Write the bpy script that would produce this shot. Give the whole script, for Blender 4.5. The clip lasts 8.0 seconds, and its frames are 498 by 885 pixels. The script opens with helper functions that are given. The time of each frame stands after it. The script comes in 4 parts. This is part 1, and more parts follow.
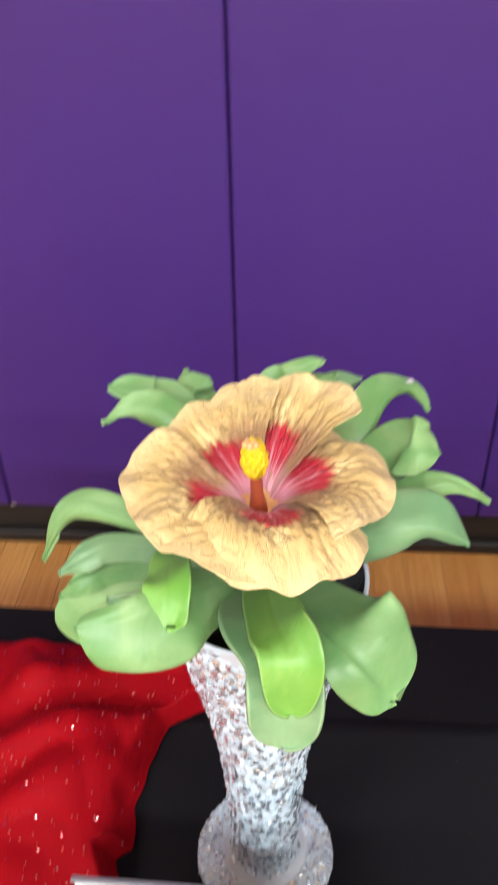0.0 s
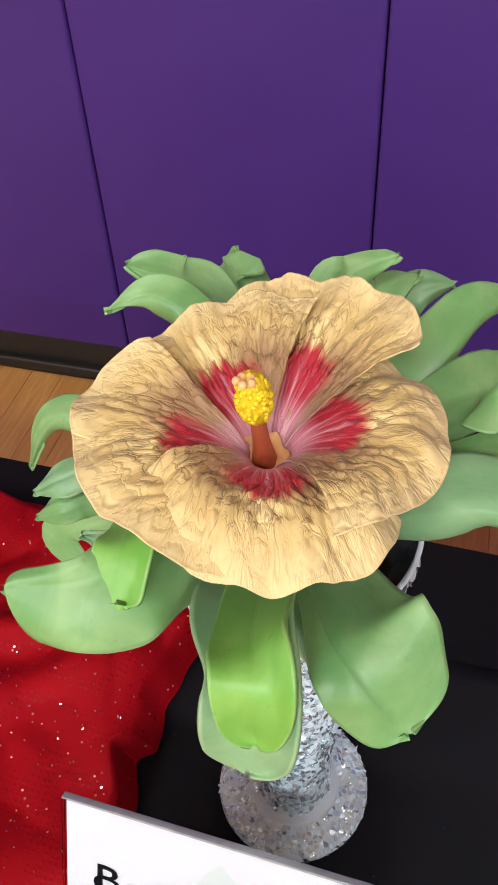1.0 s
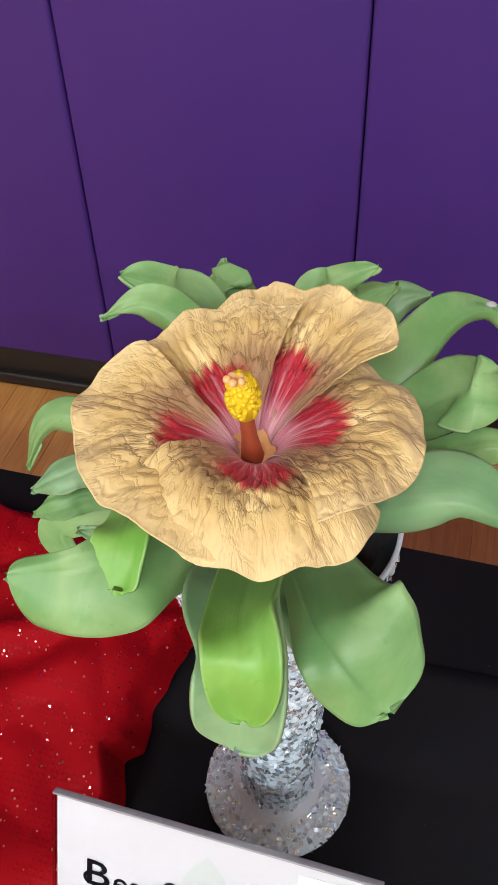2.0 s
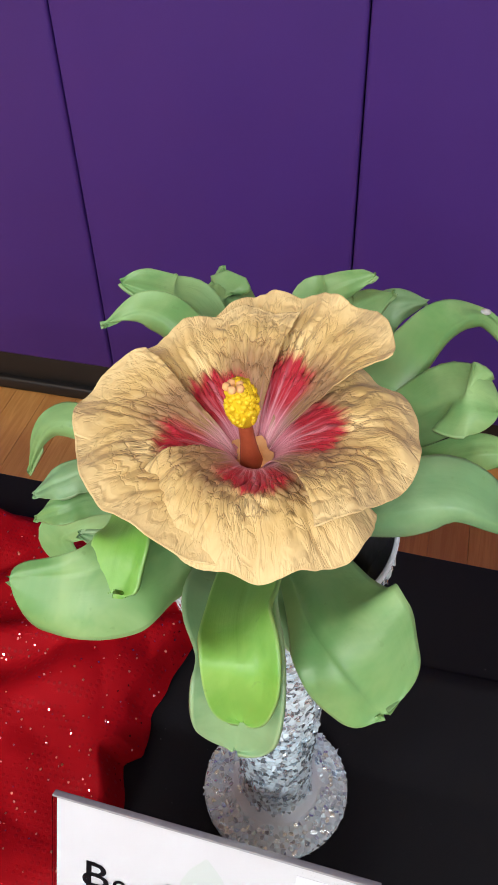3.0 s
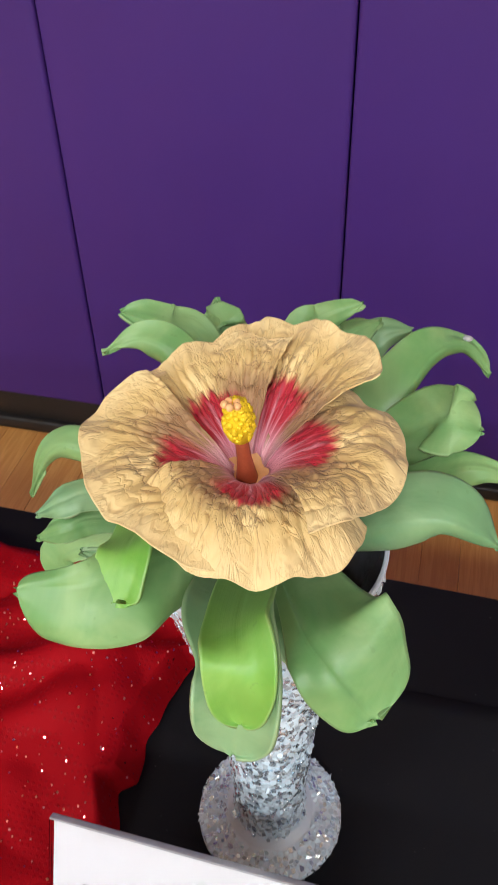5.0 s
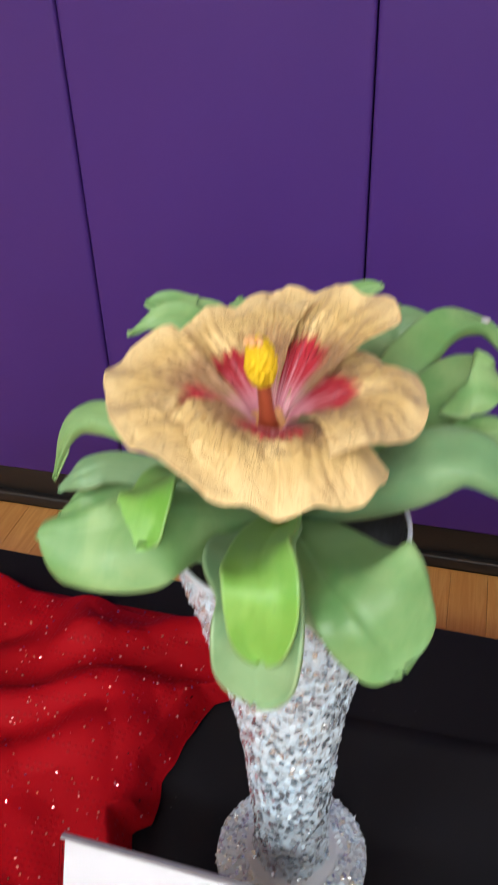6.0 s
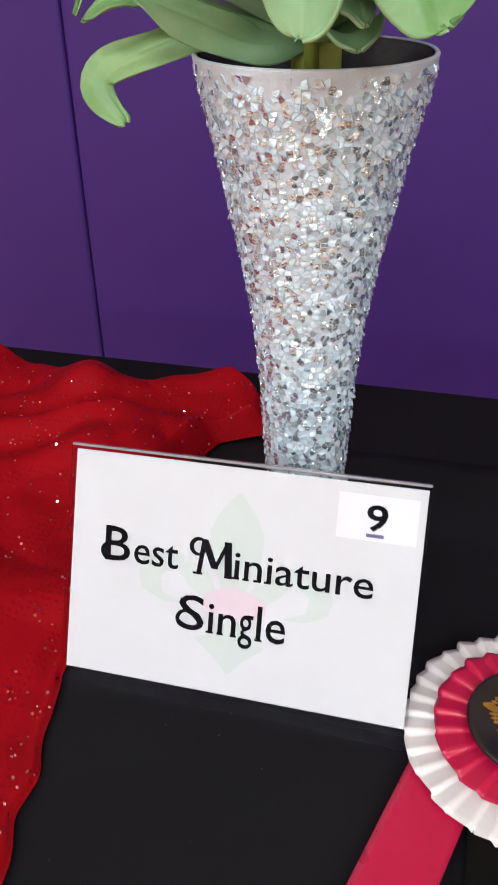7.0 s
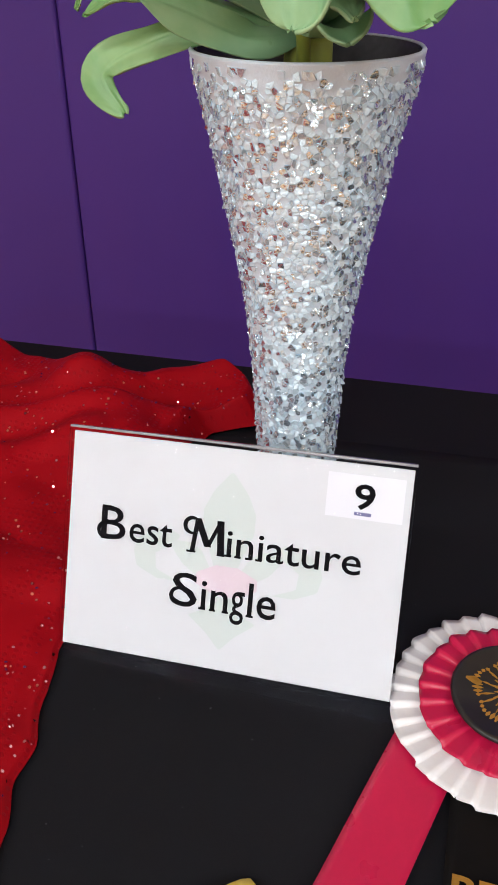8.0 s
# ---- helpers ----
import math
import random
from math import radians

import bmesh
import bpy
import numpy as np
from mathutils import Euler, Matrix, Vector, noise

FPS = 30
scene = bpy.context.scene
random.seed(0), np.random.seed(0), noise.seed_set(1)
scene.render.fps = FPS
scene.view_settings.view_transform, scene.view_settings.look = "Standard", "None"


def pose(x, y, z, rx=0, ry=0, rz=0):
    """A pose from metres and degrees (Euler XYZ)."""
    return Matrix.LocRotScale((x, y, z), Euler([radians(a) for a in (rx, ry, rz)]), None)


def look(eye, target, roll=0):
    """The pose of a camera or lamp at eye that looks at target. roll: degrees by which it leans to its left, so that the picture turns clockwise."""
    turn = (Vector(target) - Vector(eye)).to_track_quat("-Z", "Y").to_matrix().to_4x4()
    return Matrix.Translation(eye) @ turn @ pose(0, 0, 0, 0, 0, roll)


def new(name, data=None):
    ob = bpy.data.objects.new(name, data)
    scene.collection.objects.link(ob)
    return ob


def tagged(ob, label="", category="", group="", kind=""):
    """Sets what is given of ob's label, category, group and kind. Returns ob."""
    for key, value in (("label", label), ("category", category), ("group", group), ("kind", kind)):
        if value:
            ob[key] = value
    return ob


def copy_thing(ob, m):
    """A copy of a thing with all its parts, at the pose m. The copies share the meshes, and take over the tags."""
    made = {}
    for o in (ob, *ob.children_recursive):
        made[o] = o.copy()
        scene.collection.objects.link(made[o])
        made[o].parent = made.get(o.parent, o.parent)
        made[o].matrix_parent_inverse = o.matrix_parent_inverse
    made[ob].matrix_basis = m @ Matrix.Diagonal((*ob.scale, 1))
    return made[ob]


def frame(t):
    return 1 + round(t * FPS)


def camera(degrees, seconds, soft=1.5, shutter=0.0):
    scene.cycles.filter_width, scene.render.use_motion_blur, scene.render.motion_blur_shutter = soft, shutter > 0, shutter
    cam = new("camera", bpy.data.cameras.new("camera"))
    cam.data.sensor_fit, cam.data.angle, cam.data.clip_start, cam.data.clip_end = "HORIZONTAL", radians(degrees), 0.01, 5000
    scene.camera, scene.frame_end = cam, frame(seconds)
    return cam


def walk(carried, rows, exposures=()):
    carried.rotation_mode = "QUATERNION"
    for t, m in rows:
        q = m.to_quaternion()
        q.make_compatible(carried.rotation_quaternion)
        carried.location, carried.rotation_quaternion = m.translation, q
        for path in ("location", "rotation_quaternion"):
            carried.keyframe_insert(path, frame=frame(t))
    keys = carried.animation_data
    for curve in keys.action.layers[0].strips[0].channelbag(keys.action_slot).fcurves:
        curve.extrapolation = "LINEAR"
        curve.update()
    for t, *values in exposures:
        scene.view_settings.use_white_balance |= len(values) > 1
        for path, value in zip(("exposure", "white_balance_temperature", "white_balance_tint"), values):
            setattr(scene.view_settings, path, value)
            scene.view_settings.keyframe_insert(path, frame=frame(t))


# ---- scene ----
cam = camera(33.4, 8.0, soft=1.6, shutter=0.5)
# table top is z = 0, the vase stands at the origin, the padded wall is at y = 1.15
PATH = [
    (0, (0.018, -0.339, 0.666), (-0.096, 1.266, -0.522), -1.2),
    (0.3, (0.038, -0.293, 0.65), (-0.198, 1.152, -0.712), -1.2),
    (0.5, (0.052, -0.264, 0.638), (-0.245, 1.116, -0.778), -0.9),
    (1, (0.056, -0.233, 0.624), (-0.362, 1.084, -0.822), -3.5),
    (1.5, (0.058, -0.246, 0.629), (-0.339, 1.098, -0.798), -2.6),
    (3, (0.06, -0.255, 0.637), (-0.323, 1.109, -0.774), -2.0),
    (3.5, (0.06, -0.259, 0.642), (-0.332, 1.115, -0.757), -2.0),
    (4, (0.058, -0.263, 0.644), (-0.33, 1.118, -0.75), -1.7),
    (4.5, (0.06, -0.266, 0.641), (-0.31, 1.133, -0.739), -1.2),
    (4.7, (0.061, -0.267, 0.643), (-0.307, 1.134, -0.736), -1.4),
    (5.8, (0.068, -0.302, 0.624), (-0.358, 1.267, -0.54), -2.0),
    (6, (0.07, -0.313, 0.597), (-0.382, 1.261, -0.551), -2.2),
    (6.2, (0.07, -0.346, 0.557), (-0.393, 1.262, -0.538), -2.4),
    (6.4, (0.076, -0.367, 0.509), (-0.38, 1.234, -0.599), -3.5),
    (6.5, (0.073, -0.381, 0.484), (-0.347, 1.212, -0.661), -2.0),
    (6.7, (0.074, -0.423, 0.412), (-0.354, 1.22, -0.645), -0.9),
    (7, (0.073, -0.449, 0.385), (-0.33, 1.179, -0.705), -1.1),
    (7.5, (0.076, -0.465, 0.381), (-0.292, 1.176, -0.701), -0.5),
    (8, (0.077, -0.469, 0.382), (-0.307, 1.171, -0.696), -0.4),
]
walk(cam, [(t, look(eye, target, roll)) for t, eye, target, roll in PATH],
     exposures=[(0.0, 0.4), (0.3, 0.36), (0.5, 0.3), (1.0, 0.05), (1.5, -0.08), (4.7, -0.08), (5.8, 0.0), (6.5, -0.14), (7.0, -0.22), (8.0, -0.26)])

# ---- world and lights ----
FLOOR_Z, CEIL_Z = -0.76, 2.7
world = bpy.data.worlds.new("world")
world.use_nodes = True
world.node_tree.nodes["Background"].inputs[0].default_value = (0.8, 0.85, 1.0, 1)
world.node_tree.nodes["Background"].inputs[1].default_value = 0.05
scene.world = world
LAMP_POWER, LAMP_COLOUR = 44.0, (0.95, 0.98, 1.0)
LAMPS = [(x, y) for y in (-6.0, -4.2, -2.3) for x in (-2.2, 0.1, 2.4)]


# ---- material helpers ----
class Nodes:
    """A short way to wire a node material."""

    def __init__(self, name):
        self.mat = bpy.data.materials.new(name)
        self.mat.use_nodes = True
        self.t = self.mat.node_tree
        self.b = self.t.nodes["Principled BSDF"]

    def put(self, where, value):
        if isinstance(value, bpy.types.NodeSocket):
            self.t.links.new(value, where)
        elif isinstance(value, tuple) and len(value) == 3:
            where.default_value = (*value, 1) if where.type == "RGBA" else value
        else:
            where.default_value = value

    def add(self, kind, ins=None, out=0, **props):
        n = self.t.nodes.new(kind)
        if "operation" in props:
            n.operation = props["operation"]
        if "interpolation_type" in props:
            n.interpolation_type = props["interpolation_type"]
        if "feature" in props:
            n.feature = props["feature"]
        for k, v in (ins or {}).items():
            self.put(n.inputs[k], v)
        return n.outputs[out]

    def math(self, op, a, b=0.0, c=0.0):
        return self.add("ShaderNodeMath", {0: a, 1: b, 2: c}, operation=op)

    def mix(self, f, a, b, kind="MIX"):
        n = self.t.nodes.new("ShaderNodeMix")
        n.data_type, n.blend_type = "RGBA", kind
        self.put(n.inputs[0], f)
        self.put(n.inputs[6], a)
        self.put(n.inputs[7], b)
        return n.outputs[2]

    def span(self, v, lo, hi, a=0.0, b=1.0):
        return self.add("ShaderNodeMapRange", {0: v, 1: lo, 2: hi, 3: a, 4: b}, interpolation_type="SMOOTHSTEP")

    def coords(self, which="Object"):
        return self.t.nodes.new("ShaderNodeTexCoord").outputs[which]

    def scaled(self, vec, s, loc=(0, 0, 0), rot=(0, 0, 0)):
        return self.add("ShaderNodeMapping", {0: vec, 1: loc, 2: rot, 3: s})

    def noise(self, vec, scale, detail=3.0, rough=0.55, dist=0.0):
        return self.add("ShaderNodeTexNoise", {"Vector": vec, "Scale": scale, "Detail": detail, "Roughness": rough, "Distortion": dist})

    def bump(self, h, strength=0.3, dist=0.001, normal=None):
        ins = {"Height": h, "Strength": strength, "Distance": dist}
        if normal is not None:
            ins["Normal"] = normal
        return self.add("ShaderNodeBump", ins)

    def set(self, **k):
        for name, v in k.items():
            self.put(self.b.inputs[name.replace("_", " ")], v)
        return self.mat


def plain(name, colour, rough=0.5, metal=0.0, vary=0.12, scale=60.0, bump=0.15, dist=0.0005, coat=0.0, gloss=0.5):
    n = Nodes(name)
    c = n.coords()
    fine, big = n.noise(c, scale), n.noise(c, scale * 0.13)
    tone = n.mix(n.math("MULTIPLY", n.math("ADD", fine, big), 0.5), tuple(v * (1 - vary) for v in colour), tuple(min(1, v * (1 + vary)) for v in colour))
    return n.set(Base_Color=tone, Roughness=n.span(big, 0.3, 0.7, rough * 0.9, min(1, rough * 1.1)), Metallic=metal, Normal=n.bump(fine, bump, dist), Coat_Weight=coat, Specular_IOR_Level=gloss)


def make_purple():
    n = Nodes("purple_vinyl")
    c = n.coords()
    r = n.add("ShaderNodeObjectInfo", out=5)
    big, grain = n.noise(c, 1.7, 4), n.noise(c, 900.0, 2)
    tone = n.mix(big, (0.068, 0.0265, 0.222), (0.086, 0.033, 0.265))
    tone = n.mix(n.math("MULTIPLY", r, 0.25), tone, (0.062, 0.026, 0.185))
    smear = n.noise(n.scaled(c, (3, 3, 0.8)), 2.2, 5)
    h = n.math("ADD", n.math("MULTIPLY", grain, 0.3), n.math("MULTIPLY", n.noise(c, 3.2, 2), 9.0))
    return n.set(Base_Color=tone, Roughness=n.span(smear, 0.3, 0.75, 0.46, 0.60), Specular_IOR_Level=0.3, Normal=n.bump(h, 0.25, 0.0012))


def make_wood():
    n = Nodes("gym_wood")
    c = n.coords()
    r = n.add("ShaderNodeObjectInfo", out=5)
    v = n.add("ShaderNodeVectorMath", {0: c, 1: n.add("ShaderNodeCombineXYZ", {0: n.math("MULTIPLY", r, 31.0), 1: n.math("MULTIPLY", r, 17.0)})}, operation="ADD")
    grain = n.noise(n.scaled(v, (22, 1.4, 8)), 3.0, 6, 0.62, 1.2)
    fine = n.noise(n.scaled(v, (160, 5, 20)), 3.0, 3)
    tone = n.mix(n.span(grain, 0.35, 0.65), (0.68, 0.33, 0.09), (0.80, 0.44, 0.14))
    tone = n.mix(n.math("MULTIPLY", r, 0.55), tone, (0.54, 0.22, 0.055))
    tone = n.mix(n.math("MULTIPLY", n.span(fine, 0.5, 0.75), 0.12), tone, (0.30, 0.12, 0.035))
    return n.set(Base_Color=tone, Roughness=0.33, Coat_Weight=0.25, Coat_Roughness=0.2, Normal=n.bump(fine, 0.06, 0.0004))


def make_petal():
    n = Nodes("golden_petal")
    uv = n.t.nodes.new("ShaderNodeUVMap").outputs[0]
    sep = n.t.nodes.new("ShaderNodeSeparateXYZ")
    n.t.links.new(uv, sep.inputs[0])
    u, v = sep.outputs[0], sep.outputs[1]
    r = n.add("ShaderNodeObjectInfo", out=5)
    c = n.coords()
    side = n.math("ABSOLUTE", n.math("SUBTRACT", u, 0.5))
    fray = n.noise(n.scaled(uv, (26, 2.4, 1)), 1.0, 4, 0.6, 0.4)
    wob = n.math("ADD", v, n.math("MULTIPLY", n.math("SUBTRACT", fray, 0.5), 0.24))
    cloud = n.noise(c, 55.0, 4, 0.6, 0.6)
    gold = n.mix(cloud, (0.57, 0.40, 0.14), (0.80, 0.605, 0.275))
    gold = n.mix(n.math("MULTIPLY", n.span(v, 0.72, 1.0), 0.6), gold, (0.86, 0.70, 0.38))
    # dusky halo round the eye, cream flecks along the middle vein, then the red eye itself
    halo = n.math("MULTIPLY", n.span(wob, 0.74, 0.44), n.span(side, 0.04, 0.2))
    gold = n.mix(n.math("MULTIPLY", halo, 0.72), gold, (0.27, 0.125, 0.075))
    fleck = n.math("MULTIPLY", n.span(fray, 0.46, 0.58), n.math("MULTIPLY", n.span(side, 0.15, 0.02), n.span(v, 0.84, 0.56)))
    gold = n.mix(fleck, gold, (0.93, 0.74, 0.36))
    reach = n.math("SUBTRACT", wob, n.math("MULTIPLY", n.span(side, 0.30, 0.0), 0.10))
    eye = n.math("MULTIPLY", n.span(reach, 0.47, 0.36), n.span(side, 0.36, 0.20))
    tone = n.mix(eye, gold, (0.50, 0.010, 0.035))
    streak = n.noise(n.scaled(uv, (30, 1.0, 1)), 1.0, 2, 0.5)
    pale = n.math("MULTIPLY", n.math("MULTIPLY", n.span(v, 0.44, 0.14), n.span(streak, 0.48, 0.66)), 0.7)
    mid = n.math("MULTIPLY", n.span(side, 0.03, 0.0), n.span(v, 0.5, 0.25))
    tone = n.mix(n.math("MAXIMUM", pale, n.math("MULTIPLY", mid, 0.7)), tone, (0.90, 0.45, 0.56))
    tone = n.mix(n.math("MULTIPLY", n.span(v, 0.26, 0.10), 0.7), tone, (0.86, 0.44, 0.56))
    # veins fan out from the claw and branch
    fan = n.noise(n.scaled(uv, (15, 2.2, 1)), 1.0, 2, 0.5, 0.9)
    vein = n.span(n.math("ABSOLUTE", n.math("SUBTRACT", fan, 0.5)), 0.016, 0.0)
    vein = n.math("MULTIPLY", vein, n.math("MULTIPLY", n.span(v, 0.3, 0.5), n.span(v, 1.0, 0.7, 0.35, 1.0)))
    tone = n.mix(n.math("MULTIPLY", vein, 0.6), tone, (0.27, 0.14, 0.04))
    # thin broken creases in the crumpled skin, their shade painted in as brown lines
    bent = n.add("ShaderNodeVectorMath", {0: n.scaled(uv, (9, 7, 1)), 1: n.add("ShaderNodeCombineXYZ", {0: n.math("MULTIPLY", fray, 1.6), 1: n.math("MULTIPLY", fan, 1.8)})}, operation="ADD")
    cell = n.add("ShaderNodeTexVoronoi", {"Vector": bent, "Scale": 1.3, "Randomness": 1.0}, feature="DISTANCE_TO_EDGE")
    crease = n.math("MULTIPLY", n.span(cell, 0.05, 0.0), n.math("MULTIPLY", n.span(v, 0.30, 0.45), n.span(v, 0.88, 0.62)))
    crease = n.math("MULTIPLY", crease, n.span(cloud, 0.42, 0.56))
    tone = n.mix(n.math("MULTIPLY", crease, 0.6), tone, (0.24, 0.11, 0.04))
    h = n.math("ADD", n.math("MULTIPLY", fan, 0.6), n.math("SUBTRACT", n.math("MULTIPLY", n.span(cell, 0.0, 0.3), 0.5), n.math("MULTIPLY", crease, 0.6)))
    return n.set(Base_Color=tone, Roughness=0.62, Subsurface_Weight=0.0, Sheen_Weight=0.10, Normal=n.bump(h, 0.5, 0.0020))


def make_leaf(name, a, b, pale):
    n = Nodes(name)
    uv = n.t.nodes.new("ShaderNodeUVMap").outputs[0]
    sep = n.t.nodes.new("ShaderNodeSeparateXYZ")
    n.t.links.new(uv, sep.inputs[0])
    u, v = sep.outputs[0], sep.outputs[1]
    c = n.coords()
    r = n.add("ShaderNodeObjectInfo", out=5)
    cloud = n.noise(c, 26.0, 4, 0.6, 0.5)
    tone = n.mix(n.span(cloud, 0.3, 0.7), a, b)
    tone = n.mix(n.math("MULTIPLY", n.span(v, 0.35, 0.0), 0.5), tone, pale)
    edge = n.span(n.math("ABSOLUTE", n.math("SUBTRACT", u, 0.5)), 0.465, 0.5)
    tone = n.mix(n.math("MULTIPLY", edge, 0.22), tone, (0.50, 0.64, 0.38))
    tone = n.mix(n.math("MULTIPLY", r, 0.2), tone, (0.17, 0.40, 0.17))
    fibre = n.noise(n.scaled(uv, (34, 2, 1)), 1.0, 4)
    spots = n.span(n.noise(c, 210.0, 2), 0.68, 0.74)
    tone = n.mix(n.math("MULTIPLY", spots, 0.25), tone, (0.12, 0.24, 0.07))
    return n.set(Base_Color=tone, Roughness=n.span(cloud, 0.3, 0.7, 0.36, 0.55), Coat_Weight=0.12, Coat_Roughness=0.25, Normal=n.bump(n.math("ADD", n.math("MULTIPLY", fibre, 0.25), n.math("MULTIPLY", cloud, 3.0)), 0.2, 0.0012))


def make_red_cloth():
    n = Nodes("red_sequin_cloth")
    c = n.coords()
    weave, big = n.noise(c, 1500.0, 2), n.noise(c, 9.0, 4)
    tone = n.mix(big, (0.265, 0.0006, 0.0048), (0.365, 0.0010, 0.0075))
    dots = n.add("ShaderNodeTexVoronoi", {"Vector": n.scaled(c, (1, 1, 0.5)), "Scale": 210.0, "Randomness": 0.25})
    spot = n.span(dots, 0.36, 0.22)
    tone = n.mix(n.math("MULTIPLY", spot, 0.2), tone, (0.10, 0.001, 0.004))
    return n.set(Base_Color=tone, Roughness=n.math("SUBTRACT", 0.72, n.math("MULTIPLY", spot, 0.3)), Sheen_Weight=0.03, Sheen_Tint=(1.0, 0.05, 0.07), Specular_IOR_Level=0.12, Normal=n.bump(n.math("ADD", weave, spot), 0.3, 0.0006))


def make_black_cloth():
    n = Nodes("black_cloth")
    c = n.coords()
    weave = n.noise(c, 1400.0, 2)
    lint, big = n.noise(c, 240.0, 1), n.noise(c, 5.0, 4)
    tone = n.mix(big, (0.0054, 0.0058, 0.0082), (0.0090, 0.0096, 0.0134))
    tone = n.mix(n.math("MULTIPLY", n.span(lint, 0.77, 0.82), 0.35), tone, (0.2, 0.2, 0.22))
    return n.set(Base_Color=tone, Roughness=0.85, Specular_IOR_Level=0.18, Normal=n.bump(n.math("ADD", weave, n.math("MULTIPLY", big, 6.0)), 0.3, 0.0007))


def make_chip():
    n = Nodes("mirror_chip")
    g = n.t.nodes.new("ShaderNodeNewGeometry").outputs["Random Per Island"]
    r = n.add("ShaderNodeObjectInfo", out=5)
    pick = n.math("FRACT", n.math("ADD", n.math("MULTIPLY", g, 7.3), n.math("MULTIPLY", r, 3.1)))
    tone = n.mix(pick, (0.63, 0.79, 0.89), (0.76, 0.91, 1.0))
    return n.set(Base_Color=tone, Metallic=n.span(pick, 0.3, 0.8, 0.10, 0.85), Roughness=n.span(pick, 0.2, 0.9, 0.30, 0.10), Coat_Weight=0.6, Coat_Roughness=0.05, Normal=n.bump(n.noise(n.coords(), 420.0, 2), 0.8, 0.0012))


def make_glass(name):
    n = Nodes(name)
    return n.set(Base_Color=(1, 1, 1), Roughness=0.03, Transmission_Weight=1.0, IOR=1.05)


PURPLE, WOOD, PETAL, RED_CLOTH, BLACK_CLOTH, CHIP = make_purple(), make_wood(), make_petal(), make_red_cloth(), make_black_cloth(), make_chip()
LEAF = make_leaf("green_leaf", (0.145, 0.35, 0.115), (0.28, 0.49, 0.20), (0.26, 0.37, 0.235))
LEAF_BRIGHT = make_leaf("bright_green_leaf", (0.15, 0.42, 0.045), (0.26, 0.54, 0.11), (0.22, 0.42, 0.15))
LEAF_BLUE = make_leaf("grey_green_leaf", (0.165, 0.36, 0.175), (0.27, 0.47, 0.245), (0.27, 0.37, 0.27))
GROUT = plain("pearly_grout", (0.65, 0.75, 0.84), 0.34, 0.0, 0.1, 900.0, 0.5, 0.0006)
VASE_DARK = plain("dark_vase_lining", (0.09, 0.095, 0.11), 0.25, 0.0, 0.85, 190.0, 0.3)
BLACK_RUBBER = plain("black_vinyl_base", (0.014, 0.013, 0.013), 0.45, 0.0, 0.3, 40.0, 0.2)
PAPER = plain("white_card_paper", (0.45, 0.465, 0.49), 0.6, 0.0, 0.015, 300.0, 0.05)
INK = plain("black_ink", (0.005, 0.0045, 0.006), 0.8, 0.0, 0.2, 400.0, 0.0, gloss=0.05)
FADED_INK = plain("faded_ink", (0.10, 0.10, 0.22), 0.55, 0.0, 0.3, 400.0, 0.0)
WATERMARK = plain("pale_green_print", (0.405, 0.45, 0.44), 0.6, 0.0, 0.03, 200.0, 0.0)
WATERMARK_PINK = plain("pale_pink_print", (0.475, 0.395, 0.445), 0.6, 0.0, 0.04, 200.0, 0.0)
STICKER = plain("bright_white_label", (0.53, 0.54, 0.58), 0.5, 0.0, 0.01, 300.0, 0.02)
ACRYLIC = make_glass("clear_acrylic")
ACRYLIC_EDGE = plain("acrylic_cut_edge", (0.30, 0.31, 0.34), 0.12, 0.0, 0.5, 120.0, 0.1, coat=0.5)
YELLOW = plain("yellow_anther", (0.86, 0.60, 0.015), 0.55, 0.0, 0.2, 900.0, 0.4)
CREAM = plain("cream_stigma", (0.86, 0.50, 0.22), 0.5, 0.0, 0.15, 700.0, 0.3)
COLUMN = plain("red_brown_column", (0.40, 0.085, 0.035), 0.5, 0.0, 0.3, 500.0, 0.3)
STEM = plain("yellow_green_stem", (0.36, 0.42, 0.07), 0.5, 0.0, 0.25, 80.0, 0.3)
WHITE_SATIN = plain("white_satin_ribbon", (0.80, 0.80, 0.82), 0.32, 0.0, 0.05, 400.0, 0.15)
RED_SATIN = plain("red_satin_ribbon", (0.54, 0.010, 0.065), 0.30, 0.0, 0.12, 300.0, 0.15)
BLACK_SATIN = plain("black_satin_ribbon", (0.005, 0.0045, 0.0045), 0.6, 0.0, 0.25, 300.0, 0.2, gloss=0.12)
BUTTON = plain("black_button", (0.016, 0.015, 0.015), 0.35, 0.0, 0.2, 200.0, 0.1, coat=0.2)
GOLD = plain("gold_foil", (0.60, 0.33, 0.06), 0.38, 0.7, 0.25, 600.0, 0.2)
YELLOW_SATIN = plain("yellow_satin_ribbon", (0.80, 0.62, 0.10), 0.35, 0.0, 0.1, 300.0, 0.15)
SEQUIN = plain("red_sequin", (0.98, 0.34, 0.36), 0.16, 1.0, 0.2, 50.0, 0.0)
PLASTER = plain("pale_block_wall", (0.58, 0.61, 0.66), 0.8, 0.0, 0.06, 8.0, 0.2)
CEILING = plain("white_ceiling", (0.72, 0.72, 0.70), 0.9, 0.0, 0.05, 6.0, 0.2)
STEEL = plain("grey_steel", (0.45, 0.46, 0.48), 0.4, 0.9, 0.1, 60.0, 0.1)
SCUFF = plain("white_scuff", (0.55, 0.48, 0.42), 0.8, 0.0, 0.2, 300.0, 0.2)


def make_lamp():
    n = Nodes("lamp_lens")
    return n.set(Base_Color=(0.9, 0.9, 0.88), Emission_Color=LAMP_COLOUR, Emission_Strength=6.0)


LAMP_LENS = make_lamp()


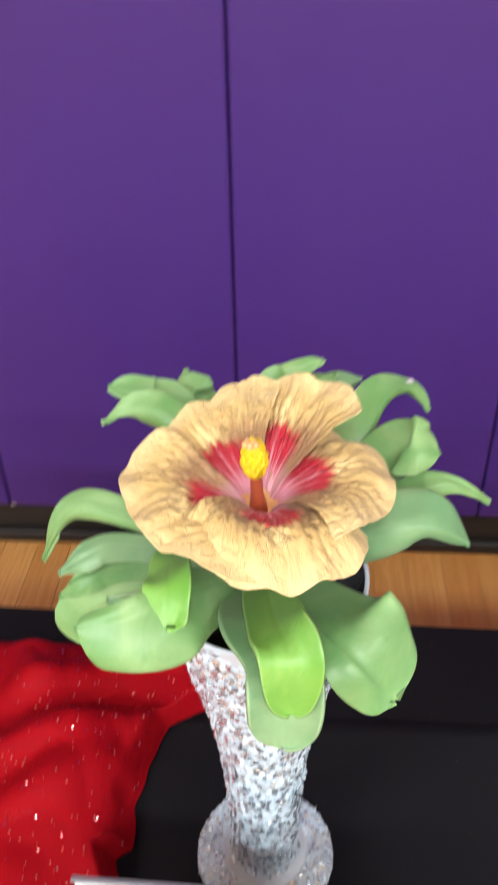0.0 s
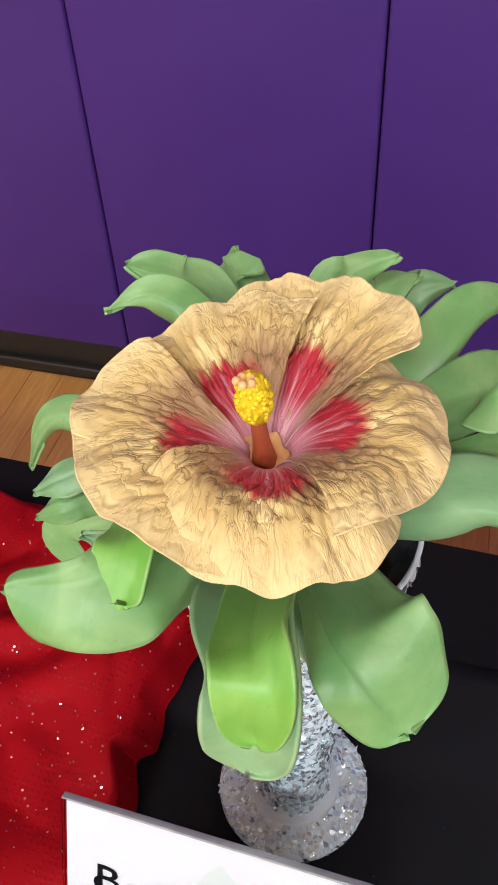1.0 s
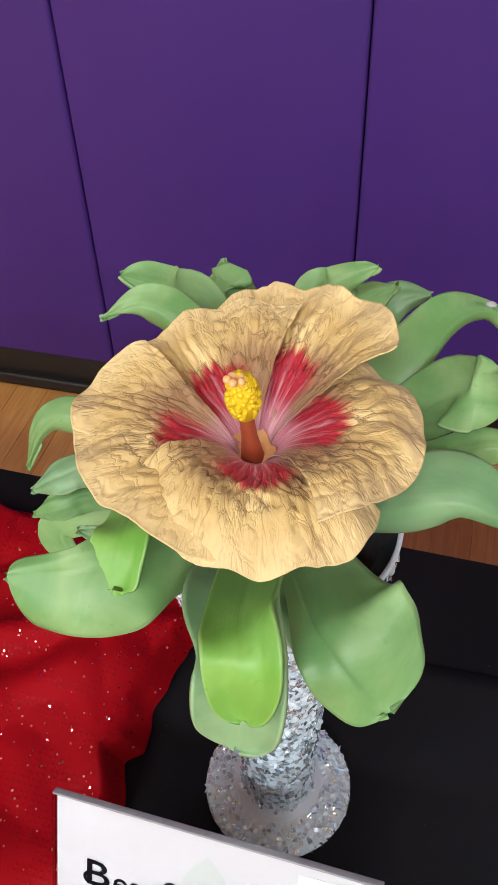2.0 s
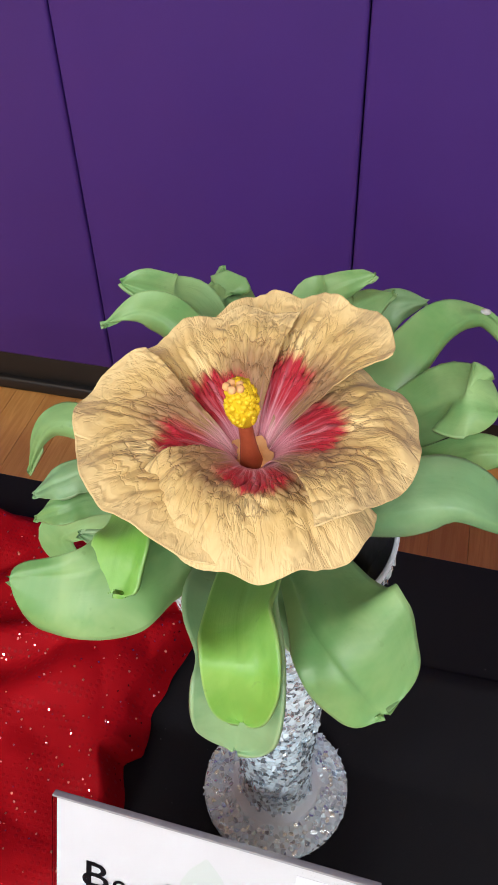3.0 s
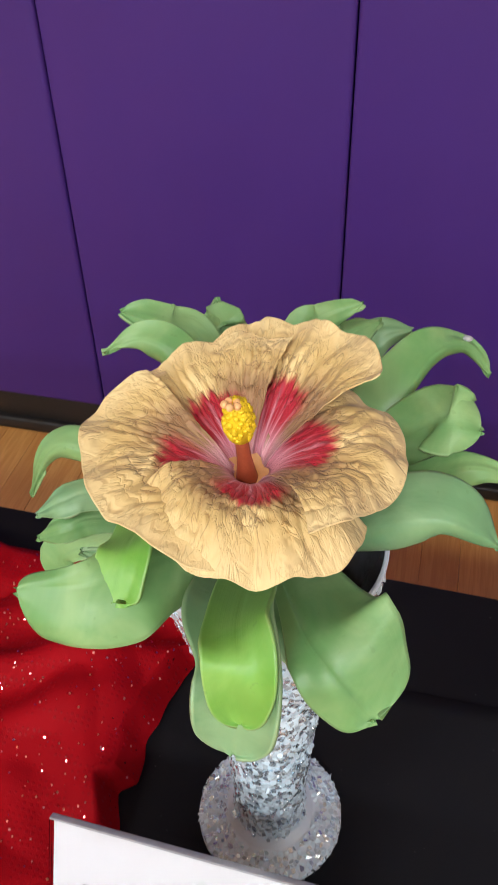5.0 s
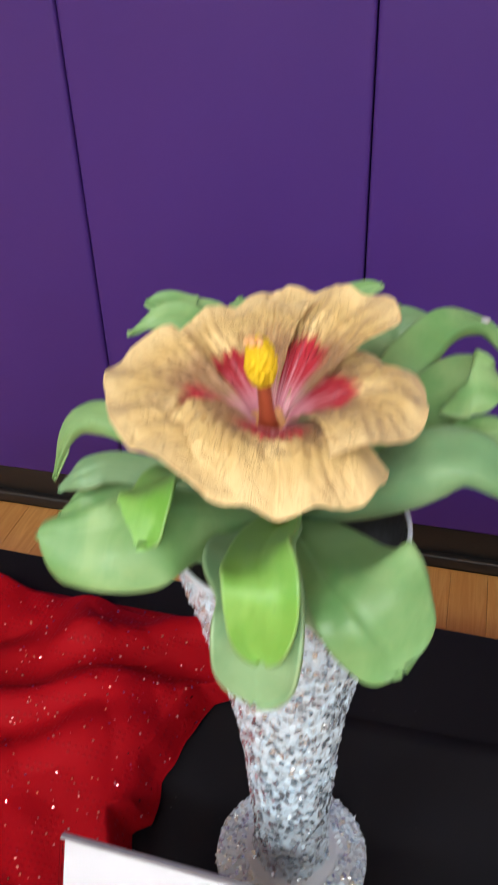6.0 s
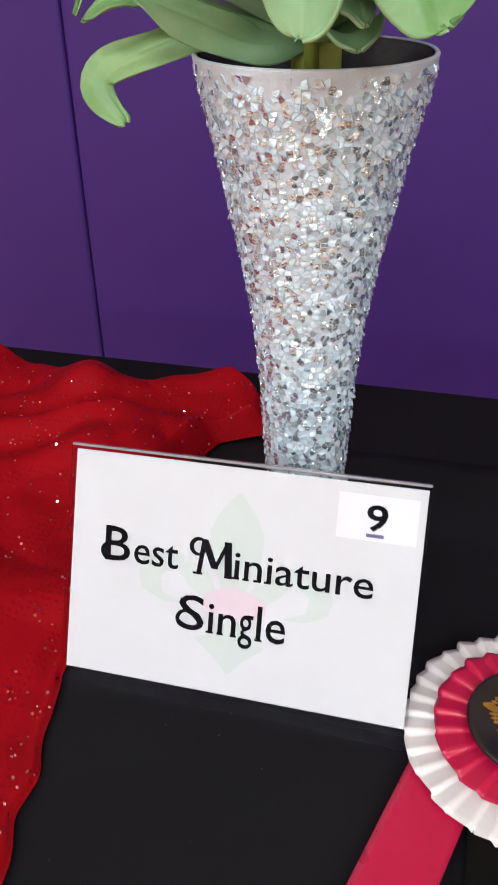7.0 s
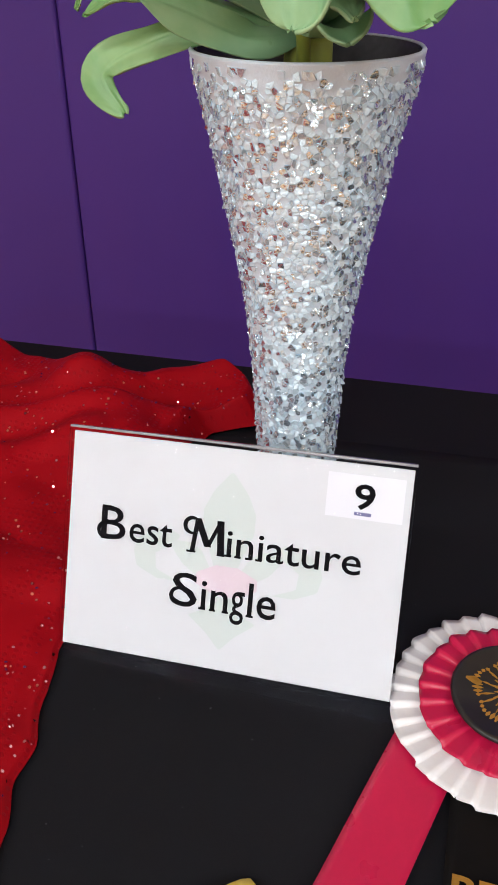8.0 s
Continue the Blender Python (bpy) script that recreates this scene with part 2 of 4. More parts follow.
# ---- mesh helpers ----
def part(name, bm, material, parent=None, label="", smooth=True):
    me = bpy.data.meshes.new(name)
    bm.normal_update()
    bm.to_mesh(me)
    bm.free()
    if smooth:
        me.polygons.foreach_set("use_smooth", [True] * len(me.polygons))
        me.update()
    me.materials.append(material)
    ob = new(name, me)
    ob.parent = parent
    if label:
        ob["label"] = label
    return ob


def thing(name, label, category, at=(0, 0, 0), group="", kind=""):
    ob = new(name)
    ob.empty_display_size = 0.02
    ob.location = at
    return tagged(ob, label, category, group, kind)


def box(size, at=(0, 0, 0), bevel=0.0, bm=None, seg=2):
    bm = bm or bmesh.new()
    made = bmesh.ops.create_cube(bm, size=1.0, matrix=Matrix.Translation(at) @ Matrix.Diagonal((*size, 1)))
    if bevel:
        edges = list({e for v in made["verts"] for e in v.link_edges})
        bmesh.ops.bevel(bm, geom=edges, offset=bevel, segments=seg, affect="EDGES", profile=0.6)
    return bm


def lathe(profile, steps=96, bm=None, shape=None):
    bm = bm or bmesh.new()
    rings = []
    for r, z in profile:
        ring = []
        for i in range(steps):
            a = 2 * math.pi * i / steps
            p = Vector((r * math.cos(a), r * math.sin(a), z))
            ring.append(bm.verts.new(shape(p) if shape else p))
        rings.append(ring)
    for lo, hi in zip(rings, rings[1:]):
        for i in range(steps):
            j = (i + 1) % steps
            bm.faces.new((lo[i], lo[j], hi[j], hi[i]))
    return bm


def sheet(nu, nv, place, thick=0.0, bm=None):
    """A grid of nu by nv cells through place(u, v), u and v from 0 to 1, with UVs; thick gives it a back."""
    bm = bm or bmesh.new()
    uvs = bm.loops.layers.uv.verify()
    pts = [[Vector(place(i / nu, j / nv)) for i in range(nu + 1)] for j in range(nv + 1)]
    layers = []
    for side in (0, 1) if thick else (0,):
        rows = []
        for j in range(nv + 1):
            row = []
            for i in range(nu + 1):
                p = pts[j][i]
                if side:
                    a = pts[j][min(i + 1, nu)] - pts[j][max(i - 1, 0)]
                    b = pts[min(j + 1, nv)][i] - pts[max(j - 1, 0)][i]
                    nrm = a.cross(b)
                    p = p - (nrm.normalized() if nrm.length > 1e-12 else Vector((0, 0, 1))) * thick
                row.append(bm.verts.new(p))
            rows.append(row)
        layers.append(rows)
        for j in range(nv):
            for i in range(nu):
                q = [(i, j), (i + 1, j), (i + 1, j + 1), (i, j + 1)]
                if side:
                    q.reverse()
                f = bm.faces.new([rows[b][a] for a, b in q])
                for loop, (a, b) in zip(f.loops, q):
                    loop[uvs].uv = (a / nu, b / nv)
    if thick:
        rim = [(i, 0) for i in range(nu)] + [(nu, j) for j in range(nv)] + [(i, nv) for i in range(nu, 0, -1)] + [(0, j) for j in range(nv, 0, -1)]
        for (a, b), (c, d) in zip(rim, rim[1:] + rim[:1]):
            f = bm.faces.new((layers[0][d][c], layers[0][b][a], layers[1][b][a], layers[1][d][c]))
            for loop, (x, y) in zip(f.loops, ((c, d), (a, b), (a, b), (c, d))):
                loop[uvs].uv = (x / nu, y / nv)
    return bm


def lerp_table(table, x):
    xs, ys = zip(*table)
    return float(np.interp(x, xs, ys))


def smooth_step(a, b, x):
    t = min(1.0, max(0.0, (x - a) / (b - a)))
    return t * t * (3 - 2 * t)


def lettering(text, width, height, material, parent, m, name="lettering", bold=0.012):
    """Raised flat lettering that fills width by height, its lower left corner at m."""
    cu = bpy.data.curves.new("type", "FONT")
    cu.body, cu.size, cu.offset, cu.extrude, cu.resolution_u = text, 1.0, bold, 0.004, 3
    tmp = bpy.data.objects.new("type", cu)
    scene.collection.objects.link(tmp)
    bpy.context.view_layer.update()
    me = bpy.data.meshes.new_from_object(tmp.evaluated_get(bpy.context.evaluated_depsgraph_get()))
    bpy.data.objects.remove(tmp)
    bpy.data.curves.remove(cu)
    co = np.empty(len(me.vertices) * 3)
    me.vertices.foreach_get("co", co)
    co = co.reshape(-1, 3)
    lo, hi = co.min(0), co.max(0)
    co[:, 0] = (co[:, 0] - lo[0]) / (hi[0] - lo[0]) * width
    co[:, 1] = (co[:, 1] - lo[1]) / (hi[1] - lo[1]) * height
    co[:, 2] = (co[:, 2] - lo[2]) / (hi[2] - lo[2]) * 0.0002
    me.vertices.foreach_set("co", co.ravel())
    me.materials.clear()
    me.materials.append(material)
    ob = new(name, me)
    ob.parent, ob.matrix_local = parent, m
    return ob


# ---- the hall ----
def build_hall():
    x0, x1, y0, y1 = -5.0, 5.5, -7.0, 1.195
    tagged(part("floor", box((x1 - x0, y1 - y0, 0.2), ((x0 + x1) / 2, (y0 + y1) / 2, FLOOR_Z - 0.106)), WOOD, smooth=False), "varnished golden hardwood gym floor", "floor", kind="structure")
    tagged(part("ceiling", box((x1 - x0, y1 - y0, 0.2), ((x0 + x1) / 2, (y0 + y1) / 2, CEIL_Z + 0.1)), CEILING, smooth=False), "plain white hall ceiling", "ceiling", kind="structure")
    h = CEIL_Z - FLOOR_Z
    for name, size, at in (("wall_north", (x1 - x0, 0.2, h), ((x0 + x1) / 2, y1 + 0.1, FLOOR_Z + h / 2)), ("wall_south", (x1 - x0, 0.2, h), ((x0 + x1) / 2, y0 - 0.1, FLOOR_Z + h / 2)),
                           ("wall_west", (0.2, y1 - y0, h), (x0 - 0.1, (y0 + y1) / 2, FLOOR_Z + h / 2)), ("wall_east", (0.2, y1 - y0, h), (x1 + 0.1, (y0 + y1) / 2, FLOOR_Z + h / 2))):
        tagged(part(name, box(size, at), PLASTER, smooth=False), "plain pale painted hall wall", "wall", kind="structure")
    # padded vinyl panels, 0.55 m wide, over a black base
    bm = box((0.5545, 0.045, 1.85), (0, 0, 0), 0.010, seg=4)
    pad = tagged(part("wall_pad", bm, PURPLE), "purple vinyl padded wall panel above black base", "wall pad", group="wall pads")
    pad.location = (-0.669 + 0.2785, 1.1725, -0.642 + 0.925)
    for k in range(-6, 10):
        if k:
            copy_thing(pad, pose(-0.669 + 0.2785 + 0.557 * k, 1.1725, -0.642 + 0.925))
    bm = box((x1 - x0, 0.030, 0.1), ((x0 + x1) / 2, 1.1795, FLOOR_Z + 0.067), 0.004)
    box((x1 - x0, 0.046, 0.036), ((x0 + x1) / 2, 1.1715, FLOOR_Z + 0.018), 0.008, bm)
    tagged(part("baseboard", bm, BLACK_RUBBER), "black vinyl cove base along the wall", "baseboard", kind="structure")
    bm = bmesh.new()
    bmesh.ops.create_icosphere(bm, subdivisions=2, radius=0.006, matrix=Matrix.Translation((-0.661, 1.153, -0.638)) @ Matrix.Diagonal((1.2, 0.5, 0.7, 1)))
    tagged(part("seam_tag", bm, SCUFF), "small pale tuft at the foot of a pad seam", "tag")
    # ceiling lights
    first = None
    for x, y in LAMPS:
        if first is None:
            first = thing("ceiling_light", "long white fluorescent ceiling light fixture", "ceiling light", (x, y, CEIL_Z - 0.10), group="hall ceiling lights")
            part("housing", box((1.26, 0.34, 0.07), (0, 0, 0.062), 0.01), STEEL, first)
            part("diffuser", box((1.2, 0.28, 0.03), (0, 0, 0.012), 0.008), LAMP_LENS, first, "glowing white diffuser")
        else:
            copy_thing(first, pose(x, y, CEIL_Z - 0.10))
        data = bpy.data.lights.new("hall_light", "AREA")
        data.shape, data.size, data.size_y, data.energy, data.color = "RECTANGLE", 1.2, 0.28, LAMP_POWER, LAMP_COLOUR
        new("hall_light", data).matrix_basis = pose(x, y, CEIL_Z - 0.115)


build_hall()

# ---- table and cloths ----
TURN = pose(0, 0, 0, 0, 0, -1.0)


def build_table():
    t = thing("folding_table", "folding table hidden under a black cloth", "table", (0, -0.09, FLOOR_Z))
    t.matrix_basis = TURN @ pose(0.12, -0.126, FLOOR_Z)
    part("tabletop", box((1.80, 0.73, 0.028), (0, 0, 0.740), 0.006), STEEL, t)
    for x in (-0.8, 0.8):
        for y in (-0.3, 0.3):
            part("leg", lathe([(0.0, 0.0), (0.014, 0.0), (0.014, 0.726), (0.0, 0.726)], 16), STEEL, t).location = (x, y, 0)
    # the cloth: top, rounded edge and hanging skirt with soft folds
    half_x, half_y = 0.915, 0.38

    def ring_point(s, drop):
        # a rounded rectangle, s from 0 to 1, pushed in and out by folds as it hangs
        per = [(half_x, -half_y), (half_x, half_y), (-half_x, half_y), (-half_x, -half_y)]
        k = s * 4 % 4
        i, f = int(k), k - int(k)
        a, b = Vector((*per[i - 1], 0)), Vector((*per[i], 0))
        p = a.lerp(b, f)
        out = Vector((p.x / half_x, p.y / half_y, 0))
        out = Vector((out.x if abs(out.x) > 0.98 else 0, out.y if abs(out.y) > 0.98 else 0, 0))
        wave = 0.5 + 0.5 * math.sin(s * 150 + 2 * math.sin(s * 37))
        return p + out * (0.003 + 0.03 * wave * smooth_step(0.0, 0.5, drop)) + Vector((0, 0, -drop))

    bm = bmesh.new()
    n = 480
    rows = []
    for drop in (0.0, 0.004, 0.02, 0.08, 0.2, 0.4, 0.6, 0.745):
        rows.append([bm.verts.new(ring_point(i / n, drop) - (Vector((math.copysign(0.004, ring_point(i / n, 0).x), math.copysign(0.004, ring_point(i / n, 0).y), 0)) if drop == 0 else Vector())) for i in range(n)])
    for lo, hi in zip(rows, rows[1:]):
        for i in range(n):
            j = (i + 1) % n
            bm.faces.new((lo[i], hi[i], hi[j], lo[j]))
    bm.faces.new(rows[0])
    cloth = tagged(part("tablecloth", bm, BLACK_CLOTH), "black cloth draped over the table to the floor", "tablecloth")
    cloth.matrix_basis = TURN @ pose(0.12, -0.126, -0.0035)

    def runner(u, v):
        x = -0.90 + 1.80 * u
        y = -0.377 + 0.637 * v
        z = 0.0 + 0.0006 * noise.noise((x * 6, y * 6, 1)) + 0.0012 * max(0, math.sin(x * 2.1 + 0.4)) * smooth_step(0.9, 1.0, v)
        return (x, y + 0.004 * math.sin(x * 5) * smooth_step(0.6, 1.0, v), z)

    cover = tagged(part("table_runner", sheet(90, 40, runner, 0.0022), BLACK_CLOTH), "second layer of black cloth on the table", "tablecloth")
    cover.matrix_basis = TURN @ pose(0.12, -0.126, -0.0003)


build_table()


# the right-hand border of the red cloth, as (y, x)
RED_EDGE = [(-0.47, -0.02), (-0.35, -0.07), (-0.266, -0.096), (-0.215, -0.104), (-0.147, -0.118), (-0.10, -0.112), (-0.071, -0.108), (-0.045, -0.107), (-0.030, -0.112), (-0.010, -0.119), (0.0, -0.107), (0.011, -0.108), (0.032, -0.110), (0.08, -0.104), (0.10, -0.098), (0.115, -0.092), (0.128, -0.072), (0.137, -0.056), (0.155, -0.052), (0.174, -0.062), (0.19, -0.085), (0.20, -0.16)]


def build_red_cloth():
    y_lo, y_hi, x_lo = -0.45, 0.206, -0.74

    def height(x, y, inset):
        far = noise.noise((x * 3.0, y * 3.0, 5.0))
        wx, wy = x + 0.03 * noise.noise((x * 7, y * 7, 2)), y + 0.03 * noise.noise((x * 7, y * 7, 9))
        roll = math.exp(-((wy - 0.160 + 0.05 * (wx + 0.2)) / 0.030) ** 2) * (0.009 + 0.005 * math.sin(wx * 18))
        roll += math.exp(-((wy - 0.095 - 0.22 * (wx + 0.12)) / 0.024) ** 2) * 0.022
        hump = 0.022 * math.exp(-((wy + 0.02) / 0.10) ** 2 - ((wx + 0.27) / 0.14) ** 2)
        diag = 0.5 + 0.5 * math.sin(42 * wx + 24 * wy + 5 * far)
        fold = 0.020 * diag ** 2 + 0.013 * (0.5 + 0.5 * math.sin(23 * wx - 46 * wy + 3 * far)) ** 3
        crease = 0.007 * abs(noise.noise((wx * 24, wy * 24, 3)))
        body = 0.005 + 0.82 * (roll + hump + fold + crease)
        slump = 1.0 - 0.72 * smooth_step(-0.06, -0.22, y)
        return 0.0006 + body * slump * smooth_step(0.0, 0.018, inset) + 0.003 * smooth_step(0.0, 0.004, inset)

    def place(u, v):
        y = y_lo + (y_hi - y_lo) * v
        edge = lerp_table(RED_EDGE, y) + 0.004 * noise.noise((0, y * 40, 7))
        x = x_lo + (edge - x_lo) * (1 - (1 - u) ** 1.35)
        inset = min(edge - x, (y_hi - y) * 0.9, y - y_lo, x - x_lo)
        return (x, y, height(x, y, inset))

    bm = sheet(220, 260, place, 0.0012)
    cloth = tagged(part("red_cloth", bm, RED_CLOTH), "crumpled red sequinned fabric lying on black cloth", "fabric")
    cloth.location.z = 0.0028
    # sequins: tiny discs stitched on, each at its own tilt
    rng = random.Random(4)
    verts, faces = [], []
    for _ in range(2000):
        u, v = rng.random() ** 0.7, rng.random()
        p = Vector(place(u, v))
        a = Vector(place(min(1, u + 0.004), v)) - p
        b = Vector(place(u, min(1, v + 0.004))) - p
        nrm = a.cross(b)
        if nrm.length < 1e-12 or u > 0.985:
            continue
        nrm.normalize()
        nrm = (nrm + Vector((rng.gauss(0, 0.28), rng.gauss(0, 0.28), rng.gauss(0, 0.2)))).normalized()
        side = nrm.orthogonal().normalized()
        up, r, k = nrm.cross(side), rng.uniform(0.0005, 0.0012), len(verts)
        for i in range(6):
            w = math.pi * i / 3
            verts.append(p + nrm * 0.0007 + (side * math.cos(w) + up * math.sin(w)) * r)
        faces.append(tuple(range(k, k + 6)))
    me = bpy.data.meshes.new("sequin_glitter")
    me.from_pydata(verts, [], faces)
    me.materials.append(SEQUIN)
    ob = new("sequin_glitter", me)
    ob.parent = cloth
    tagged(ob, "tiny shiny red sequins", kind="stuff")


build_red_cloth()

# ---- vase ----
RIM_Z = 0.3220
PROFILE = [(0.004, 0.0515), (0.009, 0.0540), (0.0120, 0.0525), (0.0145, 0.042), (0.0175, 0.032), (0.024, 0.0265), (0.036, 0.0248), (0.072, 0.0252), (0.094, 0.0266), (0.136, 0.0285), (0.175, 0.0323),
           (0.211, 0.0379), (0.244, 0.0447), (0.276, 0.0508), (0.304, 0.0578), (RIM_Z, 0.0616)]


def vase_lean(p):
    """The mouth sits a little to one side."""
    k = max(0.0, p.z / RIM_Z) ** 2
    return Vector((p.x - 0.0004 * k, p.y, p.z))


def vase_surface(s, table):
    """Radius and height at the way s along the profile, and the outward slope."""
    z, r = lerp_table([(t[0], t[1]) for t in table], s), lerp_table([(t[0], t[2]) for t in table], s)
    z2, r2 = lerp_table([(t[0], t[1]) for t in table], s + 0.002), lerp_table([(t[0], t[2]) for t in table], s + 0.002)
    return r, z, Vector((z2 - z, 0, -(r2 - r))).normalized()


def clip(poly, mid, nrm):
    out = []
    for i, a in enumerate(poly):
        b = poly[(i + 1) % len(poly)]
        da, db = (a - mid).dot(nrm), (b - mid).dot(nrm)
        if da <= 0:
            out.append(a)
        if da * db < 0:
            out.append(a.lerp(b, da / (da - db)))
    return out


def build_vase():
    v = thing("vase", "tall trumpet vase covered in silver mirror mosaic chips", "vase")
    fine = []
    zs, rs = zip(*PROFILE)
    for i in range(len(PROFILE) - 1):
        for k in range(8):
            f = k / 8
            fine.append((zs[i] + (zs[i + 1] - zs[i]) * f, rs[i] + (rs[i + 1] - rs[i]) * f))
    fine.append(PROFILE[-1])
    outer = [(0.0, 0.003), (0.049, 0.003)] + [(r, z) for z, r in fine] + [(0.0616, RIM_Z + 0.0006), (0.0606, RIM_Z + 0.0016), (0.0592, RIM_Z + 0.0008)]
    part("body", lathe(outer, 128, shape=vase_lean), GROUT, v, "pearly white grout and plain rim")
    inner = [(0.0590, RIM_Z + 0.0005), (0.0552, 0.304), (0.0483, 0.276), (0.0422, 0.244), (0.0355, 0.211), (0.030, 0.18), (0.0, 0.18)]
    part("lining", lathe(inner, 96, shape=vase_lean), VASE_DARK, v, "dark inner wall of the vase")
    # mirror chips: random cells over the unrolled wall, with grout between them
    table, s = [], 0.0
    prev = None
    for z, r in fine:
        if prev:
            s += math.hypot(z - prev[0], r - prev[1])
        table.append((s, z, r))
        prev = (z, r)
    s_top = lerp_table([(t[1], t[0]) for t in table], 0.3175)
    s_foot = lerp_table([(t[1], t[0]) for t in table], 0.0095)
    rng = random.Random(11)
    seeds = []
    s = s_foot
    while s < s_top:
        r = vase_surface(s, table)[0]
        step = 0.0035
        count = max(8, round(2 * math.pi * r / step))
        off = rng.random()
        for i in range(count):
            seeds.append(((i + off + rng.uniform(-0.42, 0.42)) / count * 2 * math.pi % (2 * math.pi), s + rng.uniform(-0.42, 0.42) * step))
        s += step
    cells = {}
    for k, (a, s) in enumerate(seeds):
        cells.setdefault(int(s / 0.0035), []).append(k)
    verts, faces, singles = [], [], []
    for k, (a, s) in enumerate(seeds):
        r, z, nrm = vase_surface(s, table)
        # the bare fillet between stem and foot keeps no chips
        if 0.0172 < z < 0.0235 or (z > 0.3125 and rng.random() < 0.45):
            continue
        me = Vector((0, 0))
        poly = [Vector((x, y)) * 0.0030 for x, y in ((-1, -1), (1, -1), (1, 1), (-1, 1))]
        row = int(s / 0.0035)
        for q in (row - 2, row - 1, row, row + 1, row + 2):
            for j in cells.get(q, ()):
                if j == k:
                    continue
                da = (seeds[j][0] - a + math.pi) % (2 * math.pi) - math.pi
                d = Vector((da * r, seeds[j][1] - s))
                if d.length < 0.0095 and poly:
                    nn = d.normalized()
                    poly = clip(poly, d * 0.5 - nn * 0.00024, nn)
        if len(poly) < 3 or rng.random() < 0.06:
            continue
        mid = sum(poly, Vector((0, 0))) / len(poly)
        tilt_a, tilt_s, proud = rng.gauss(0, 0.22), rng.gauss(-0.22, 0.22), rng.uniform(0.0004, 0.0009)
        if z < 0.0172:
            tilt_a, tilt_s = rng.gauss(0, 0.28), rng.gauss(0, 0.28)
        top, low = [], []
        for p in poly:
            for shrink, lift, out in ((0.94, 1, top), (1.0, 0, low)):
                w = mid + (p - mid) * shrink
                ang, ss = a + w.x / r, s + w.y
                rr, zz, nn = vase_surface(min(max(ss, 0.0), table[-1][0] - 0.0021), table)
                h = (proud + tilt_a * (w.x - mid.x) + tilt_s * (w.y - mid.y)) if lift else -0.0002
                out.append(vase_lean(Vector(((rr + nn.x * h) * math.cos(ang), (rr + nn.x * h) * math.sin(ang), zz + nn.z * h))))
        m = len(poly)
        local = [tuple(range(m))] + [(i, m + i, m + (i + 1) % m, (i + 1) % m) for i in range(m)]
        facing = abs((a + 1.35 + math.pi) % (2 * math.pi) - math.pi) < 0.62
        if facing and 0.185 < z < 0.30 and len(singles) < 300:
            singles.append((top + low, local))
        else:
            base = len(verts)
            verts += top + low
            faces += [tuple(base + i for i in f) for f in local]
    me = bpy.data.meshes.new("chips")
    me.from_pydata(verts, [], faces)
    me.materials.append(CHIP)
    ob = new("mosaic_rest", me)
    ob.parent = v
    tagged(ob, "small silver mirror glass chips", kind="stuff")
    for vs, fs in singles:
        c = sum(vs, Vector()) / len(vs)
        me = bpy.data.meshes.new("mirror_chip")
        me.from_pydata([p - c for p in vs], [], fs)
        me.materials.append(CHIP)
        ob = new("mirror_chip", me)
        ob.parent, ob.location = v, c
    return v


build_vase()


# ---- hibiscus ----
HEART = Vector((0.001, -0.041, 0.401))


